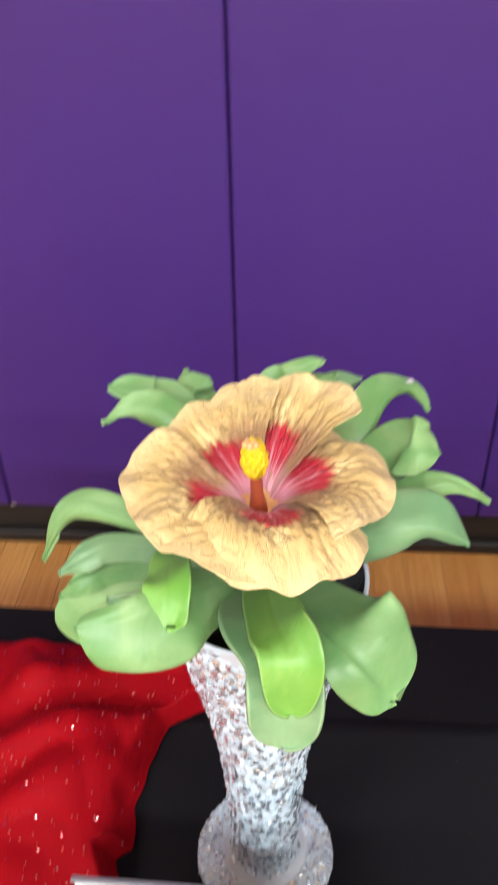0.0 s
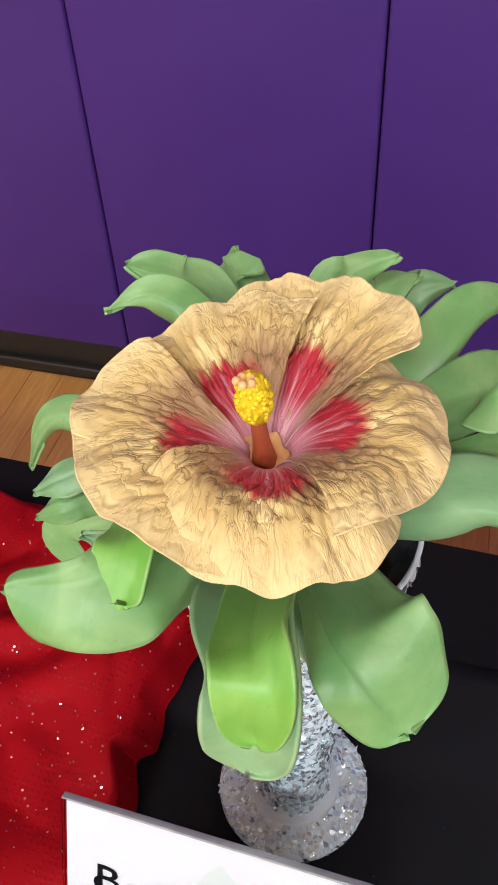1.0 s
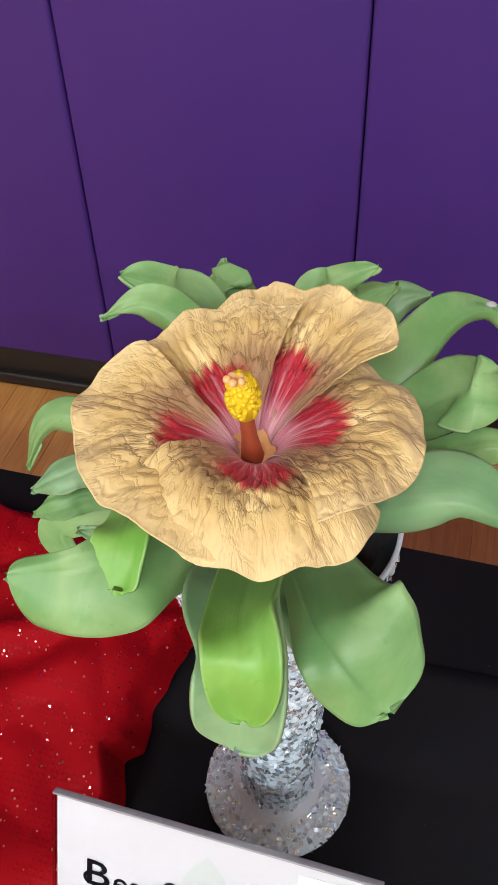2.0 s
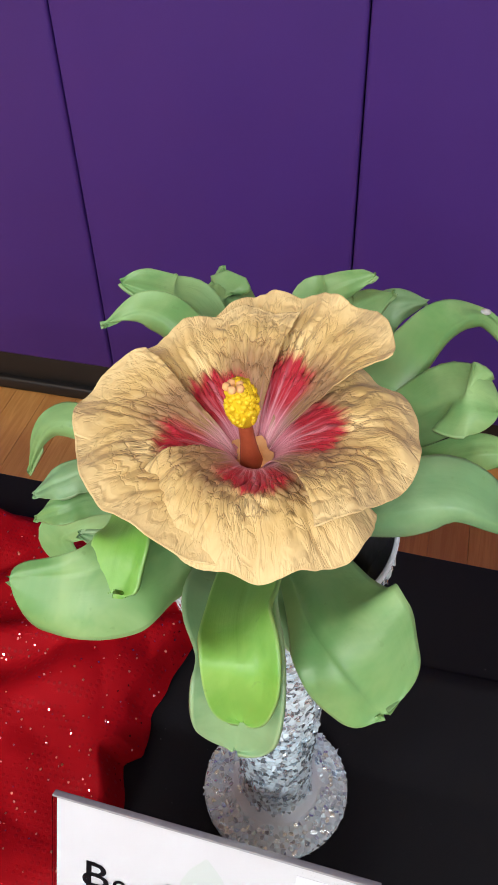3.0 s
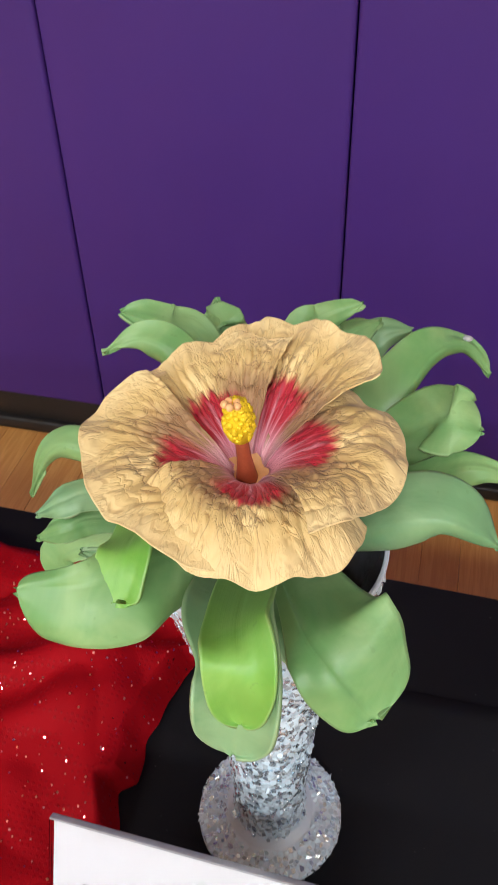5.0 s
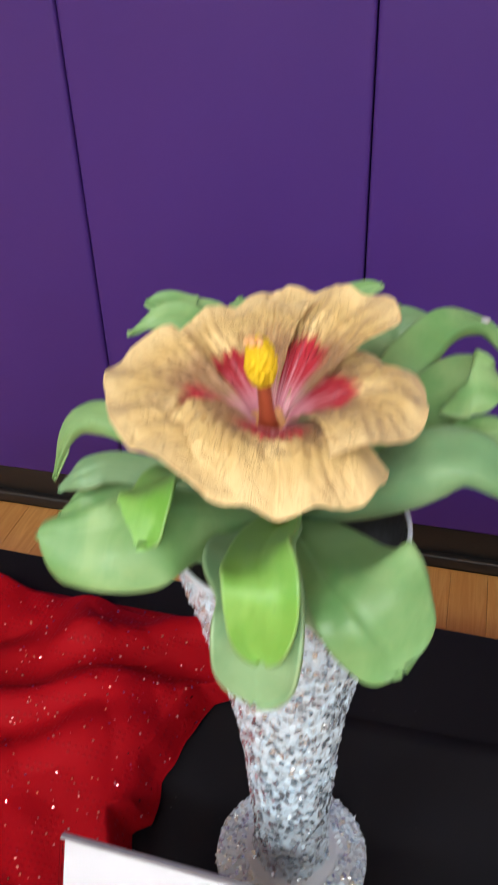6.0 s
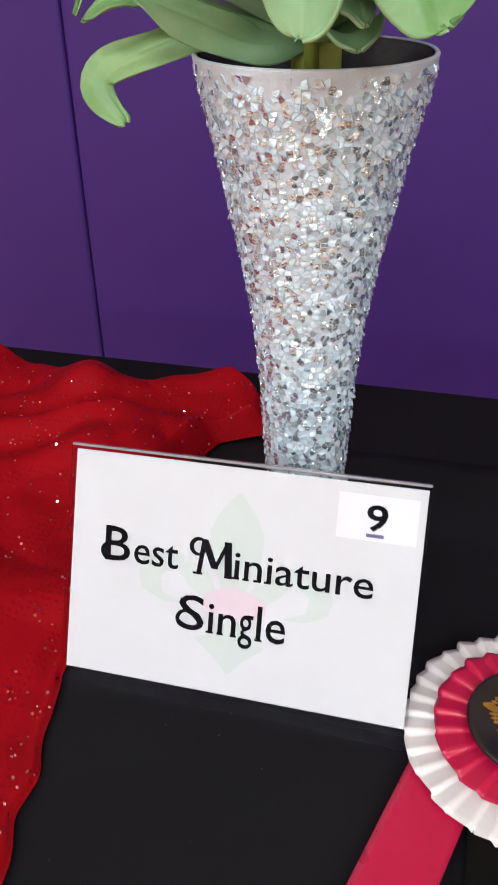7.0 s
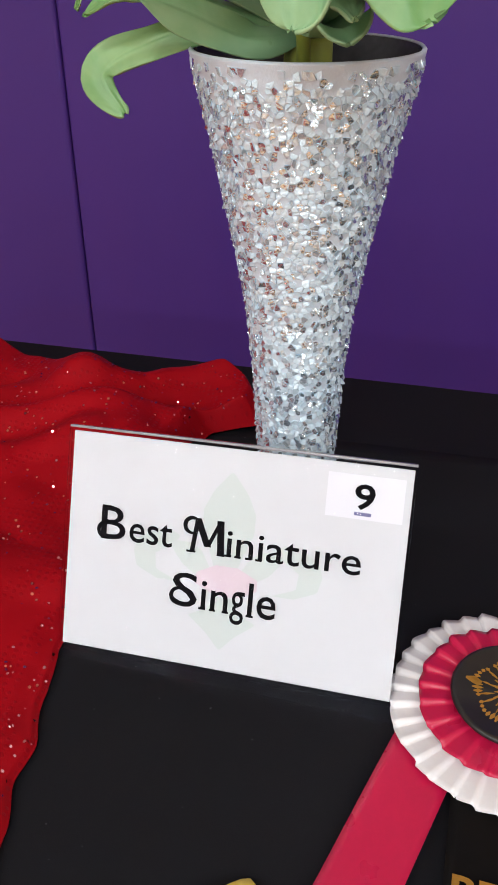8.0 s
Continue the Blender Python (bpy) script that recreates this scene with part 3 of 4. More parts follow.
def build_flower():
    f = thing("hibiscus_flower", "golden tan hibiscus bloom with red eye above the vase", "flower", HEART)

    def petal(tip, half_angle, seed, throat=0.026, curl=0.004, over=0.008, under=0.008, corner=0.08, blunt=0.26):
        d = Vector(tip) - HEART
        reach, rise = math.hypot(d.x, d.y), d.z
        az = math.atan2(d.y, d.x)

        def place(u, v):
            w = 2 * u - 1
            v = v ** 0.9
            spread = radians(half_angle) * (0.84 + 0.22 * v - 0.04 * v * v)
            ruff = noise.noise((w * 1.7 + seed * 9.1, v * 1.6, seed))
            # the side that lies on top ends in a fuller corner
            long = reach * (1.0 - (blunt if w > 0 else corner) * abs(w) ** 2.6 + 0.035 * noise.noise((w * 2.6, seed * 3.3, 0)) + 0.012 * noise.noise((w * 9, seed * 5.1, 2)))
            r = 0.004 + (long - 0.004) * v
            ang = az + spread * w + 0.05 * noise.noise((seed, v * 3, w)) * v
            h = throat * (1 - math.exp(-4.6 * v)) + (rise - throat) * v ** 2.6
            h += curl * math.sin(math.pi * min(1, v * 1.02)) * smooth_step(0.45, 0.8, v)
            h += (over * max(0.0, -w) - under * max(0.0, w)) * v - 0.003 * (w * w) * v * v
            h += 0.0056 * ruff * v ** 1.4 + 0.0018 * math.sin(w * 13 + seed * 2 + 3 * ruff) * smooth_step(0.6, 1.0, v)
            # creases run out from the throat and break up into crumpled skin half way along
            warp = 0.30 * noise.noise((w * 3.1, v * 3.4, seed + 8))
            rib = 1 - abs(2 * ((w * 6.5 + warp * 5 + seed) % 1.0) - 1)
            crumple = 0.45 - abs(noise.noise((w * 8.5 + 2 * ruff, v * 7.0 + warp * 4, seed + 4)))
            fine = 0.4 - abs(noise.noise((w * 19 + warp * 6, v * 10.0, seed + 6)))
            middle = smooth_step(0.28, 0.46, v) * (1.0 - 0.85 * smooth_step(0.50, 0.80, v))
            h += middle * (0.0036 * crumple + 0.0013 * fine) + 0.0012 * rib * smooth_step(0.3, 0.6, v) * (1 - 0.5 * smooth_step(0.8, 1.0, v))
            return (r * math.cos(ang), r * math.sin(ang), h)

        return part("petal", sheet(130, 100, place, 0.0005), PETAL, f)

    petal((-0.040, -0.006, 0.436), 58, 1.3, under=0.012, blunt=0.2)
    petal((0.062, -0.028, 0.4205), 66, 2.1, over=0.012, curl=0.006, corner=0.06)
    petal((-0.049, -0.083, 0.434), 58, 3.7, over=0.008, under=0.016, corner=0.30, blunt=0.12)
    petal((0.016, 0.022, 0.441), 48, 4.4, corner=0.20, blunt=0.2)
    petal((0.018, -0.0985, 0.410), 56, 5.2, curl=0.006, over=0.019, under=0.005, corner=0.14, blunt=0.12)
    # staminal column, leaning a little to the camera's side of the bloom
    axis = (Vector((-0.001, -0.0485, 0.452)) - HEART)
    turn = axis.to_track_quat("Z", "Y").to_matrix().to_4x4()
    long = axis.length
    col = part("column", lathe([(0.0, 0.0), (0.0052, 0.001), (0.0042, 0.008), (0.0030, 0.018), (0.0026, long * 0.6), (0.0022, long - 0.004), (0.0, long - 0.003)], 20), COLUMN, f)
    col.matrix_local = turn
    ring = part("cup", lathe([(0.0085, 0.0095), (0.0070, 0.0065), (0.004, 0.0055), (0.0, 0.007)], 24, shape=lambda p: p * (1 + 0.12 * math.sin(5 * math.atan2(p.y, p.x)))), CREAM, f, "cream throat ring")
    ring.matrix_local = turn
    rng = random.Random(8)
    heads = bmesh.new()  # grains sit on the core
    for i in range(170):
        k = rng.random()
        along, ang = long * (0.60 + 0.38 * k), rng.random() * 6.283
        rad = 0.0054 * (math.sin(math.pi * min(1, max(0, (k * 0.9 + 0.12)))) ** 0.45)
        at = Vector((rad * math.cos(ang), rad * math.sin(ang), along + 0.001))
        bmesh.ops.create_icosphere(heads, subdivisions=1, radius=rng.uniform(0.0011, 0.0016), matrix=Matrix.Translation(at))
    tagged(part("pollen", heads, YELLOW, f, "clustered yellow pollen grains"), kind="stuff").matrix_local = turn
    part("pollen_core", lathe([(0.0, long * 0.58), (0.0045, long * 0.61), (0.0054, long * 0.75), (0.0052, long * 0.88), (0.0032, long * 0.98), (0.0, long)], 20), YELLOW, f, "yellow core of the pollen head").matrix_local = turn
    for i in range(5):
        bm = bmesh.new()
        a = i * 1.257
        bmesh.ops.create_icosphere(bm, subdivisions=2, radius=0.0016, matrix=Matrix.Translation((0.0024 * math.cos(a), -0.0030 + 0.0026 * math.sin(a), long + 0.0006 - 0.0012 * math.sin(a))))
        part("stigma", bm, CREAM, f, "pale orange stigma pad").matrix_local = turn
    low = Vector((0.004, 0.002, 0.19)) - HEART
    turn = low.to_track_quat("Z", "Y").to_matrix().to_4x4()
    part("stem", lathe([(0.0, -0.001), (0.0075, 0.0), (0.006, 0.012), (0.0035, 0.03), (0.0035, low.length), (0.0, low.length)], 20), STEM, f).matrix_local = turn
    tube = part("stem_tube", lathe([(0.0, 0.185), (0.0120, 0.185), (0.0126, 0.30), (0.0126, 0.326), (0.0116, 0.3275), (0.0, 0.3275)], 32), STEM, f, "yellow-green stem holder in the vase mouth")
    tube.matrix_local = Matrix.Translation(Vector((0.001, -0.004, 0.0)) - HEART)
    calyx = part("calyx", lathe([(0.0, -0.016), (0.006, -0.014), (0.0085, -0.006), (0.0095, 0.004), (0.0115, 0.012)], 24), LEAF, f, "green calyx")
    calyx.matrix_local = pose(0, 0, -0.001)


build_flower()


# ---- leaves ----
def through_points(pts, t):
    """A smooth curve through the points, t from 0 to 1 in even steps from point to point; works on numbers too."""
    n = len(pts) - 1
    k = min(n - 1, int(t * n))
    f = t * n - k
    a, b, c, d = pts[max(0, k - 1)], pts[k], pts[k + 1], pts[min(n, k + 2)]
    return b + (c - a) * (0.5 * f) + (a * 2 - b * 5 + c * 4 - d) * (0.5 * f * f) + (b * 3 - a - c * 3 + d) * (0.5 * f ** 3)


def build_leaves():
    g = thing("leaf_collar", "collar of thick green leaves in the vase mouth", "foliage", (0, 0, 0.315))
    base = Vector((0, 0, 0.315))
    core = (0.0, -0.006, 0.332)

    def leaf(spine, left, right, up, mat=LEAF, droop=(0.2, 0.2), tip=0.3, square=2.0, seed=1.0, label="", root=core, wave=0.0016, groove=0.0003):
        """A thick leaf along a spine; left and right are its half widths in mm from root to tip, droop bends each half down."""
        pts, up = [Vector(p) for p in (root, *spine)], Vector(up)

        def place(u, v):
            w = 2 * u - 1
            t = 1 - (1 - v) ** 1.3
            s = through_points(pts, t)
            tan = (through_points(pts, min(1, t + 0.01)) - through_points(pts, max(0, t - 0.01))).normalized()
            side = tan.cross(up).normalized()
            face = side.cross(tan).normalized()
            half = max(0.3, through_points(right if w > 0 else left, t)) * 0.001
            close = max(0.0, 1 - max(0.0, (t - 1 + tip) / tip) ** square) ** (1 / square)
            full = half * max(0.10, close) * (1 + 0.05 * noise.noise((t * 6, seed, math.copysign(1, w))))
            k = abs(w)
            bend = (droop[1] if w > 0 else droop[0]) * k ** 0.7
            x = full * k * math.cos(bend) * (1 if w > 0 else -1)
            h = -full * k * math.sin(bend) - groove * math.exp(-(w / 0.07) ** 2) * smooth_step(0.95, 0.75, t)
            h += wave * smooth_step(0.2, 0.7, t) * noise.noise((w * 1.6 + seed, t * 4.0, seed * 2.0)) + 0.8 * wave * k * k * math.sin(t * 15 + seed * 3) * close
            return s - base + side * x + face * h

        return part("leaf", sheet(26, 38, place, 0.0017), mat, g, label)

    # behind the bloom, seen over its back edge
    leaf(((-0.039, 0.085, 0.370), (-0.047, 0.086, 0.388), (-0.053, 0.107, 0.3925)), (7, 15, 21, 3), (6, 13, 16, 2), (0.05, -0.6, 0.8), droop=(0.15, 0.25), tip=0.4, square=1.2, seed=3.9)
    leaf(((-0.048, 0.062, 0.385), (-0.067, 0.061, 0.402), (-0.091, 0.061, 0.407)), (6, 11, 9, 3), (6, 13, 13, 9), (0.1, -0.6, 0.8), droop=(0.3, 0.1), tip=0.18, square=1.6, seed=2.3)
    leaf(((-0.041, 0.022, 0.400), (-0.068, 0.034, 0.412), (-0.089, 0.028, 0.4055)), (5, 11, 10, 2), (5, 12, 11, 2), (0.0, -0.6, 0.8), droop=(1.0, 0.05), tip=0.35, square=1.2, seed=1.1)
    leaf(((0.001, 0.058, 0.400), (0.012, 0.060, 0.418), (0.032, 0.064, 0.4265)), (5, 9, 8, 3), (5, 11, 9, 3), (0.1, -0.6, 0.8), droop=(0.05, 0.7), tip=0.12, square=1.5, seed=4.2)
    leaf(((0.015, 0.066, 0.390), (0.024, 0.078, 0.398), (0.040, 0.079, 0.408)), (5, 9, 8, 2), (5, 12, 13, 3), (0.1, -0.6, 0.8), droop=(0.1, 0.3), tip=0.3, seed=4.9)
    leaf(((0.030, 0.061, 0.385), (0.040, 0.079, 0.398), (0.056, 0.083, 0.402)), (5, 10, 11, 4), (5, 10, 9, 2), (0.1, -0.6, 0.8), LEAF_BLUE, droop=(0.1, 0.6), tip=0.25, square=1.7, seed=5.6)
    leaf(((0.050, 0.026, 0.392), (0.067, 0.054, 0.410), (0.0835, 0.072, 0.405), (0.097, 0.077, 0.385)), (6, 20, 15, 6, 3), (5, 7, 9, 6, 3), (0.12, -0.5, 0.86), droop=(0.15, 1.15), tip=0.15, square=1.6, seed=6.4)
    # side leaves away from the red cloth
    leaf(((0.062, 0.016, 0.392), (0.078, 0.008, 0.408), (0.092, 0.010, 0.404)), (7, 16, 18, 12), (7, 14, 15, 8), (0.05, -0.6, 0.8), droop=(0.2, 0.1), tip=0.16, square=1.8, seed=7.7)
    leaf(((0.066, -0.004, 0.380), (0.095, -0.003, 0.394), (0.122, 0.005, 0.375)), (6, 9, 8, 2), (6, 9, 7, 2), (0.05, -0.5, 0.86), droop=(0.2, 0.5), tip=0.4, square=1.3, seed=8.8)
    leaf(((0.052, -0.036, 0.386), (0.080, -0.040, 0.399), (0.104, -0.034, 0.381)), (8, 19, 20, 10), (8, 17, 10, 5), (0.0, -0.5, 0.86), LEAF_BLUE, droop=(0.2, 1.0), tip=0.2, square=1.8, seed=9.1)
    # front, at one side: a broad squarish leaf with an off-centre vein over a small one
    leaf(((0.022, -0.058, 0.350), (0.029, -0.078, 0.352), (0.034, -0.090, 0.345)), (5, 8, 8, 4), (5, 8, 8, 4), (0.2, -0.62, 0.75), LEAF_BLUE, tip=0.4, seed=10.9)
    leaf(((0.029, -0.075, 0.366), (0.046, -0.096, 0.368), (0.066, -0.102, 0.346)), (9, 27, 34, 31, 20), (5, 6, 14, 17, 14), (0.2, -0.66, 0.72), droop=(0.10, 0.22), tip=0.12, square=2.4, seed=10.2, groove=0.0012)
    # front: a bright leaf lying in a wider grey-green one
    leaf(((0.007, -0.083, 0.374), (0.0150, -0.116, 0.378), (0.0145, -0.127, 0.344)), (6, 15, 17, 17, 14), (9, 22, 17, 16, 13), (0.0, -0.7, 0.7), LEAF_BLUE, droop=(-0.35, -0.35), tip=0.17, seed=11.3, wave=0.0022)
    leaf(((0.010, -0.091, 0.388), (0.0175, -0.122, 0.399), (0.0185, -0.128, 0.369)), (7, 13, 13, 13, 10), (7, 13, 13, 13, 10), (0.0, -0.65, 0.76), LEAF_BRIGHT, droop=(-0.3, -0.3), tip=0.24, seed=12.5, label="bright green inner leaf")
    # front, at the other side, with its own small inner leaf
    leaf(((-0.029, -0.073, 0.384), (-0.046, -0.096, 0.393), (-0.075, -0.104, 0.390)), (10, 20, 27, 25, 17), (6, 10, 14, 8, 6), (-0.12, -0.66, 0.74), droop=(0.32, 0.15), tip=0.12, square=2.2, seed=13.6, wave=0.0022)
    leaf(((-0.0395, -0.064, 0.391), (-0.0375, -0.084, 0.398), (-0.0375, -0.0995, 0.387)), (8, 10, 11, 10), (8, 10, 11, 10), (-0.1, -0.6, 0.8), LEAF_BRIGHT, droop=(-0.15, -0.15), tip=0.14, square=3.0, seed=14.2, root=(-0.038, -0.046, 0.384), wave=0.0008, label="bright green inner leaf")
    # above the red cloth
    leaf(((-0.070, -0.016, 0.376), (-0.101, -0.015, 0.379), (-0.122, -0.012, 0.339)), (5, 8, 9, 2), (5, 10, 10, 2), (0.0, -0.55, 0.83), droop=(1.0, 0.1), tip=0.4, square=1.3, seed=15.4)
    leaf(((-0.070, -0.026, 0.365), (-0.090, -0.036, 0.366), (-0.104, -0.037, 0.355)), (5, 8, 8, 3), (5, 8, 8, 3), (0.0, -0.5, 0.86), LEAF_BLUE, seed=16.1)
    leaf(((-0.072, -0.027, 0.350), (-0.091, -0.038, 0.350), (-0.106, -0.039, 0.340)), (5, 8, 8, 3), (5, 7, 7, 3), (0.0, -0.5, 0.86), seed=17.9)
    # a long one hangs below the collar and hooks back at its tip
    leaf(((-0.047, -0.012, 0.333), (-0.081, -0.021, 0.325), (-0.104, -0.027, 0.311), (-0.092, -0.031, 0.292)), (5, 9, 9, 6, 5), (5, 8, 9, 13, 10), (0.1, -0.85, 0.5), droop=(0.2, 0.1), tip=0.3, square=2.0, seed=18.3, root=(-0.002, -0.002, 0.326))
    # low leaves that sag on the rim under the broad ones
    leaf(((-0.022, -0.030, 0.330), (-0.052, -0.046, 0.343), (-0.076, -0.052, 0.352)), (6, 10, 11, 4), (5, 8, 8, 3), (-0.1, -0.75, 0.6), LEAF_BLUE, droop=(0.4, -0.2), seed=19.2)
    leaf(((0.018, -0.036, 0.334), (0.026, -0.062, 0.338), (0.030, -0.076, 0.334)), (6, 13, 14, 8), (6, 13, 14, 8), (0.1, -0.75, 0.6), LEAF_BLUE, droop=(-0.4, -0.4), seed=20.4)
    bm = bmesh.new()
    bmesh.ops.create_icosphere(bm, subdivisions=2, radius=0.0017, matrix=Matrix.Translation(Vector((0.0831, 0.0750, 0.4065)) - base) @ Matrix.Diagonal((1.5, 1, 0.9, 1)))
    part("glue_bead", bm, PAPER, g, "small white bead of glue")


build_leaves()


# ---- card ----
def build_card():
    right, up = Vector((0.99910, -0.03445, 0.02461)), Vector((-0.00712, 0.43621, 0.89982))
    out = right.cross(up).normalized()
    m = Matrix((( right.x, up.x, out.x, -0.0193), (right.y, up.y, out.y, -0.1180), (right.z, up.z, out.z, 0.0672), (0, 0, 0, 1))) @ Matrix.Diagonal((0.93, 0.935, 0.93, 1))
    c = thing("award_card", "white printed award card in a clear slanted stand", "sign")
    c.matrix_basis = m
    part("card", box((0.2135, 0.1395, 0.0008), (0.001, 0.0012, 0), 0.0002), PAPER, c, smooth=False)
    bm = box((0.2175, 0.1445, 0.0016), (0.0005, 0.0005, 0.0018), 0.0004)
    front = part("stand_front", bm, ACRYLIC, c, "clear acrylic sheet")
    back = part("stand_back", box((0.2175, 0.1445, 0.0016), (0.0005, 0.0005, -0.0018), 0.0004), ACRYLIC, c, "clear acrylic sheet")
    part("stand_edge", box((0.2175, 0.0016, 0.0052), (0.0005, 0.0738, 0), 0.0005), ACRYLIC_EDGE, c, "clear acrylic sheet")
    foot = part("stand_foot", box((0.2175, 0.080, 0.0018), (0, 0, 0), 0.0004), ACRYLIC, c, "clear acrylic foot")
    foot.matrix_local = m.inverted() @ Matrix.Translation((-0.0225, -0.112, 0.0035)) @ pose(0, 0, 0, 0, 0, -2.0)
    for o in (front, back, foot, c.children[-2]):
        o.visible_shadow = False
    z = 0.00045
    for word, x0, x1, lo, hi in (("B", -0.0835, -0.0668, 0.0045, 0.0257), ("est", -0.0642, -0.0355, 0.0045, 0.0190), ("iniature", -0.0002, 0.0826, 0.0045, 0.0205),
                                 ("S", -0.0331, -0.0165, -0.0315, -0.0097), ("in", -0.0140, 0.0035, -0.0312, -0.0130), ("g", 0.0052, 0.0140, -0.0375, -0.0165), ("le", 0.0162, 0.0339, -0.0312, -0.0100)):
        lettering(word, x1 - x0, hi - lo, INK, c, pose(x0, lo, z + 0.0003), "printed_letters", bold=0.006)
    # slab serifs and swashes of the display face
    serif = bmesh.new()
    for x, y, w in ((-0.0800, 0.0049, 0.006), (-0.0800, 0.0253, 0.006), (-0.0228, 0.0045, 0.006), (-0.0036, 0.0045, 0.005), (0.0010, 0.0049, 0.0045), (0.0072, 0.0049, 0.004), (0.0140, 0.0049, 0.004), (0.0205, 0.0049, 0.004), (-0.0128, -0.0308, 0.0045), (-0.0062, -0.0308, 0.004), (0.0022, -0.0308, 0.004), (0.0178, -0.0308, 0.0045)):
        box((w, 0.0013, 0.0002), (x, y, z + 0.0004), 0, serif)
    part("serifs", serif, INK, c)

    # the swash capital of the second word, stroke by stroke
    for ax, ay, bx, by, w in ((-0.0222, 0.0042, -0.0196, 0.0258, 0.0030), (-0.0198, 0.0258, -0.0122, 0.0085, 0.0046), (-0.0122, 0.0085, -0.0048, 0.0258, 0.0026), (-0.0050, 0.0258, -0.0036, 0.0042, 0.0046)):
        def stroke(u, v, ax=ax, ay=ay, bx=bx, by=by, w=w):
            return (ax + (bx - ax) * v + (u - 0.5) * w, ay + (by - ay) * v, z + 0.0004)
        part("capital_stroke", sheet(1, 6, stroke), INK, c, smooth=False)

    def swash(cx, cy, r, a0, a1, w):
        def place(u, v):
            a = radians(a0 + (a1 - a0) * u)
            rr = r + (v - 0.5) * w * math.sin(math.pi * min(0.95, 0.15 + u * 0.8))
            return (cx + rr * math.cos(a), cy + rr * math.sin(a), z + 0.0004)
        part("swash", sheet(20, 2, place, 0.0001), INK, c, smooth=False)

    swash(-0.0800, 0.0100, 0.0050, 60, 300, 0.0026)
    swash(-0.0228, 0.0208, 0.0048, 40, 330, 0.0028)
    swash(-0.0285, -0.0250, 0.0050, 60, 320, 0.0026)
    sticker = part("number_sticker", box((0.0455, 0.0262, 0.0002), (0.0808, 0.0515, z + 0.0001)), STICKER, c, "white number label", smooth=False)
    lettering("9", 0.0122, 0.0155, INK, c, pose(0.0746, 0.0440, z + 0.0004), "number", bold=0.018)
    part("underline", box((0.0100, 0.0020, 0.0002), (0.0803, 0.0416, z + 0.0005)), FADED_INK, c, smooth=False)

    # faint emblem: a lily flower print, three leaves, a band and a foot
    def shape(name, rows, mat, mirror=False, lift=0.00006):
        for sgn in (1, -1) if mirror else (1,):
            def place(u, v):
                y = rows[0][0] + (rows[-1][0] - rows[0][0]) * v
                a, b = lerp_table([(q[0], q[1]) for q in rows], y), lerp_table([(q[0], q[2]) for q in rows], y)
                return ((a + (b - a) * u) if sgn > 0 else -(b + (a - b) * u), y, z + lift)
            part(name, sheet(4, 24, place), mat, c, smooth=False)

    shape("emblem_petal", [(-0.008, -0.006, 0.006), (0.004, -0.010, 0.010), (0.020, -0.0165, 0.0165), (0.032, -0.0165, 0.0165), (0.044, -0.011, 0.011), (0.056, -0.001, 0.001)], WATERMARK)
    shape("emblem_side", [(-0.016, 0.030, 0.044), (-0.010, 0.045, 0.058), (0.000, 0.046, 0.0605), (0.008, 0.034, 0.058), (0.013, 0.030, 0.050), (0.016, 0.036, 0.042)], WATERMARK, True)
    shape("emblem_arm", [(-0.012, 0.008, 0.016), (-0.004, 0.010, 0.028), (0.006, 0.016, 0.036), (0.010, 0.024, 0.032)], WATERMARK, True, lift=0.00014)
    shape("emblem_foot", [(-0.055, -0.0008, 0.0008), (-0.046, -0.009, 0.009), (-0.036, -0.022, 0.022), (-0.030, -0.009, 0.009), (-0.022, -0.006, 0.006)], WATERMARK)
    shape("emblem_bloom", [(-0.021, -0.006, 0.008), (-0.015, -0.019, 0.021), (-0.008, -0.018, 0.021), (-0.002, -0.006, 0.008)], WATERMARK_PINK, lift=0.00022)


build_card()


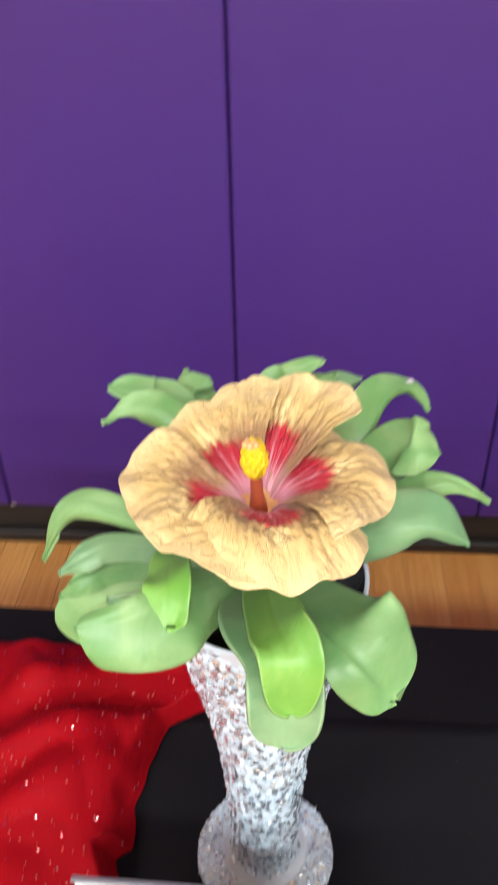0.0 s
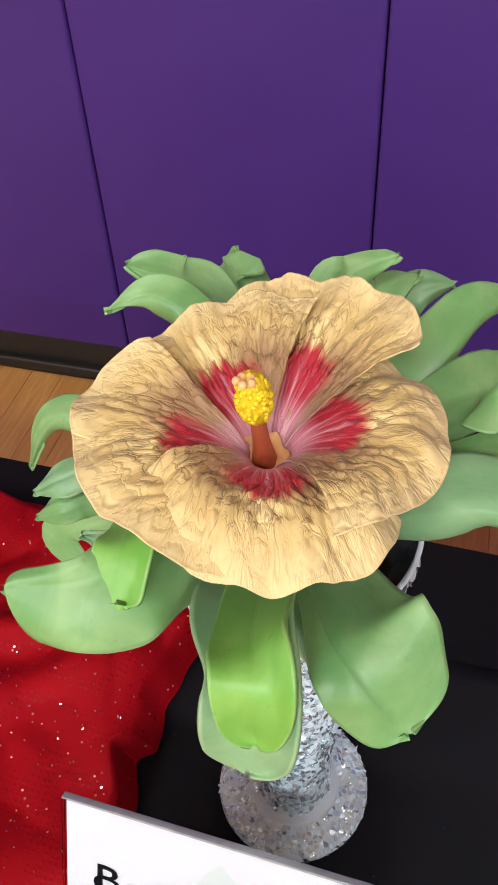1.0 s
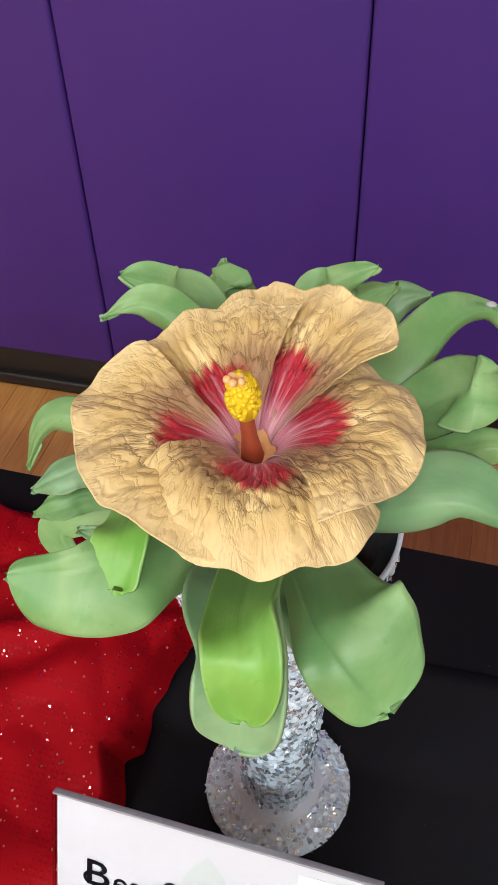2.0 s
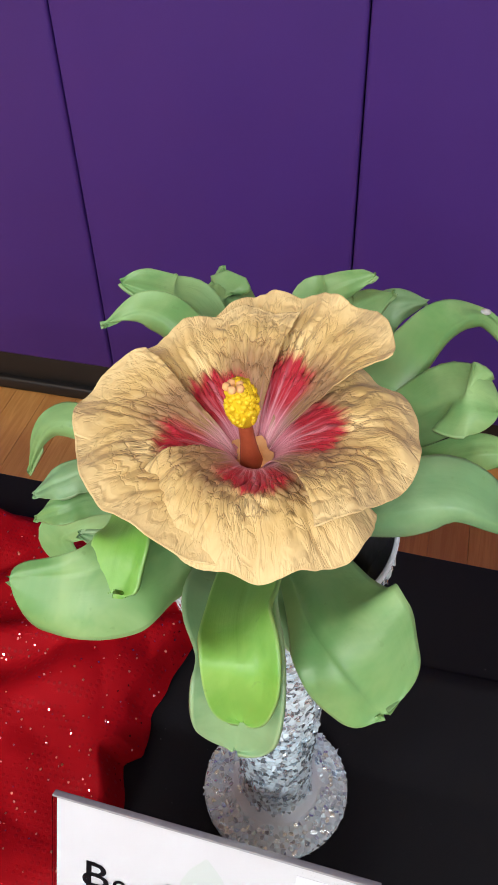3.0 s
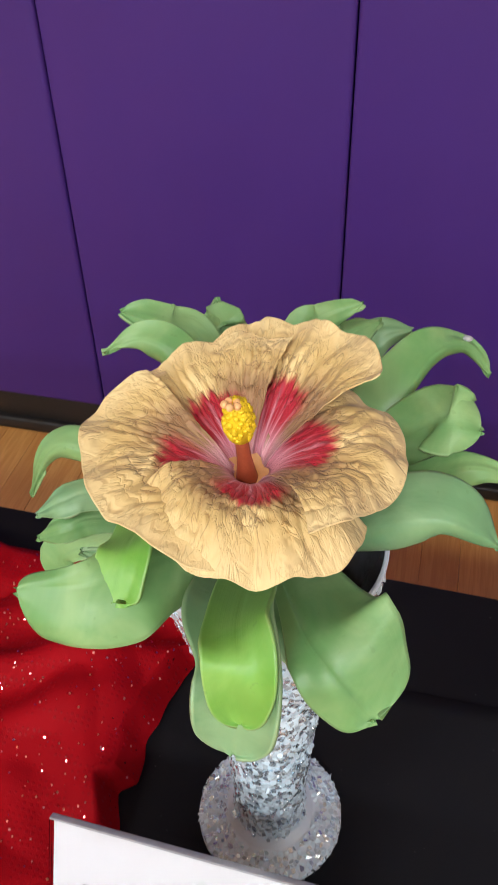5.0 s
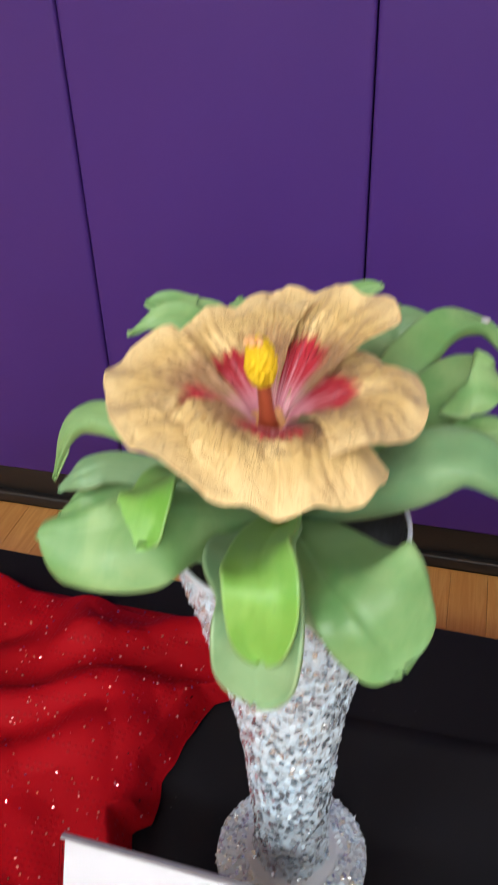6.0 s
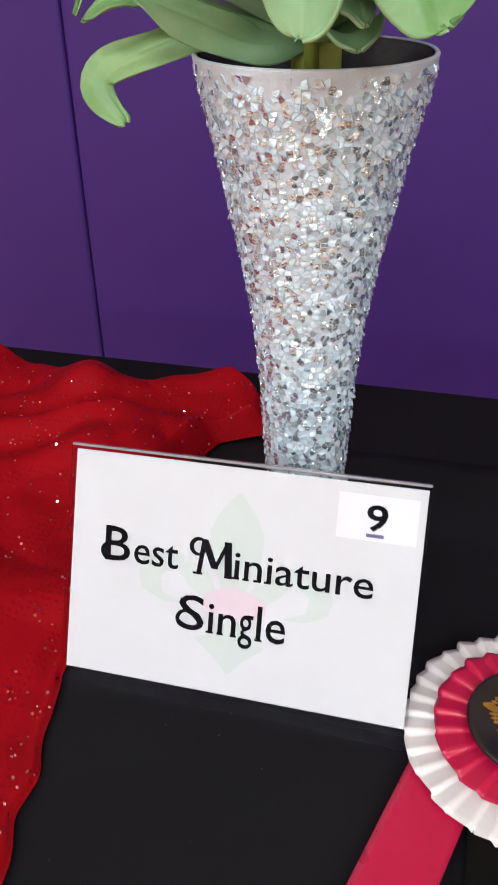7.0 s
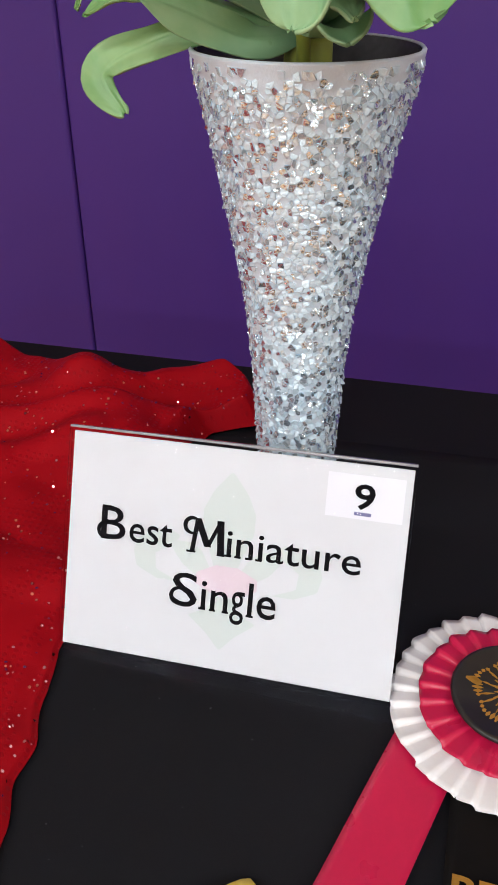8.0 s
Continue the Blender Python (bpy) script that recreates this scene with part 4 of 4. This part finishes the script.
# ---- rosette ----
def build_rosette():
    r = thing("award_rosette", "white and red pleated award rosette with black centre", "rosette")
    r.matrix_basis = Matrix.Translation((0.1465, -0.1405, 0.013)) @ pose(0, 0, 0, 4, -2, 0) @ Matrix.Diagonal((0.87, 0.87, 0.87, 1))

    def ruffle(name, r0, r1, pleats, z, mat, seed):
        def place(u, v):
            k = u * pleats
            f = k - math.floor(k)
            tooth = f if f < 0.8 else (1 - f) * 4
            a = 2 * math.pi * (u + 0.004 * noise.noise((k * 0.9, seed, 0)))
            rad = r0 + (r1 * (1 + 0.012 * math.sin(math.floor(k) * 2.4 + seed) + 0.012 * tooth) - r0) * v
            lift = 0.0048 * tooth * v + 0.0015 * math.sin(math.pi * v) + 0.002 * noise.noise((k * 0.5, v, seed)) * v
            return (rad * math.cos(a), rad * math.sin(a), z + lift)
        return part(name, sheet(pleats * 10, 10, place, 0.0004), mat, r)

    part("backing", lathe([(0.0, -0.006), (0.05, -0.006), (0.05, -0.004), (0.0, -0.004)], 48), BLACK_SATIN, r)
    ruffle("outer_ruffle", 0.030, 0.0755, 34, 0.000, WHITE_SATIN, 1.0)["label"] = "white satin pleats"
    ruffle("inner_ruffle", 0.026, 0.0575, 24, 0.0065, RED_SATIN, 2.0)["label"] = "red satin pleats"
    button = part("button", lathe([(0.0, 0.011), (0.034, 0.011), (0.0375, 0.0125), (0.0385, 0.0145), (0.0370, 0.0162), (0.0350, 0.0162), (0.0340, 0.0156), (0.0, 0.0154)], 72), BUTTON, r, "black button with raised rim")
    bm = bmesh.new()

    def blade(a, r0, r1, w, bm):
        d, s = Vector((math.cos(a), math.sin(a), 0)), Vector((-math.sin(a), math.cos(a), 0))
        pts = [d * r0 - s * w * 0.2, d * (r0 + r1) / 2 - s * w, d * r1 - s * w * 0.3, d * r1 + s * w * 0.3, d * (r0 + r1) / 2 + s * w, d * r0 + s * w * 0.2]
        bm.faces.new([bm.verts.new(p + Vector((0, 0, 0.0158))) for p in pts])

    for i in range(18):
        blade(i * 0.349 + 0.1, 0.004, 0.012 + 0.002 * (i % 3), 0.0011, bm)
    for i in range(5):
        a = i * 1.2566 + 0.35
        for k in range(9):
            b = a - 0.5 + k * 0.125
            blade(b, 0.0205 + 0.002 * math.sin(k * 0.39 * 2), 0.0235 + 0.0028 * math.sin(math.pi * k / 8), 0.0014, bm)
        for sgn in (-1, 1):
            blade(a + sgn * 0.48, 0.012, 0.0215, 0.0009, bm)
        blade(a, 0.0145, 0.0200, 0.0008, bm)
    blade(2.9, 0.020, 0.030, 0.0030, bm)
    part("emblem", bm, GOLD, button, "gold foil flower emblem", smooth=False)

    # ribbon tails lie on the table and run towards the front edge
    def tail(name, a, b, w, z, mat, label, seed):
        a, b = Vector(a), Vector(b)
        d = (b - a).normalized()
        s = Vector((-d.y, d.x, 0))
        inv = r.matrix_basis.inverted()

        def place(u, v):
            p = a.lerp(b, v) + s * (u - 0.5) * w
            p.z = z + 0.0020 * noise.noise((v * 3, seed, u)) + 0.0014
            return inv @ p
        return part(name, sheet(8, 40, place, 0.0004), mat, r, label)

    tail("ribbon_tail", (0.1115, -0.145, 0), (0.030, -0.395, 0), 0.0365, 0.0045, RED_SATIN, "red satin ribbon tail", 1)
    black = tail("ribbon_tail", (0.142, -0.140, 0), (0.128, -0.43, 0), 0.046, 0.0065, BLACK_SATIN, "black satin ribbon tail with gold lettering", 2)
    lettering("BE", 0.022, 0.013, GOLD, r, r.matrix_basis.inverted() @ pose(0.117, -0.253, 0.0098, 0, 0, -3), "gold_lettering", bold=0.03)


build_rosette()


def build_yellow_ribbon():
    def place(u, v):
        x, y = -0.002 + 0.050 * u, -0.259 - 0.075 * v
        y -= 0.036 * abs(u - 0.56) * (1 - v)
        return (x + 0.01 * v, y, 0.0044 + 0.0012 * noise.noise((u * 2, v * 2, 3)))
    tagged(part("yellow_ribbon", sheet(12, 14, place, 0.0005), YELLOW_SATIN), "yellow satin ribbon end lying on black cloth", "ribbon")


build_yellow_ribbon()


# ---- floor boards ----
def build_boards():
    floor = bpy.data.objects["floor"]
    rng = random.Random(21)
    width, meshes = 0.0826, {}
    for col in range(-24, 22):
        y = 1.15
        first = True
        while y > 0.05:
            long = rng.choice((0.5, 0.8, 1.1)) if not first else rng.choice((0.35, 0.6, 0.9))
            first = False
            if long not in meshes:
                bm = box((width - 0.0008, long - 0.0008, 0.006), (0, 0, 0), 0.0006, seg=1)
                me = bpy.data.meshes.new("board")
                bm.to_mesh(me)
                bm.free()
                me.materials.append(WOOD)
                meshes[long] = me
            ob = new("board", meshes[long])
            ob.parent, ob.location = floor, (col * width, y - long / 2, FLOOR_Z - 0.003)
            y -= long


build_boards()
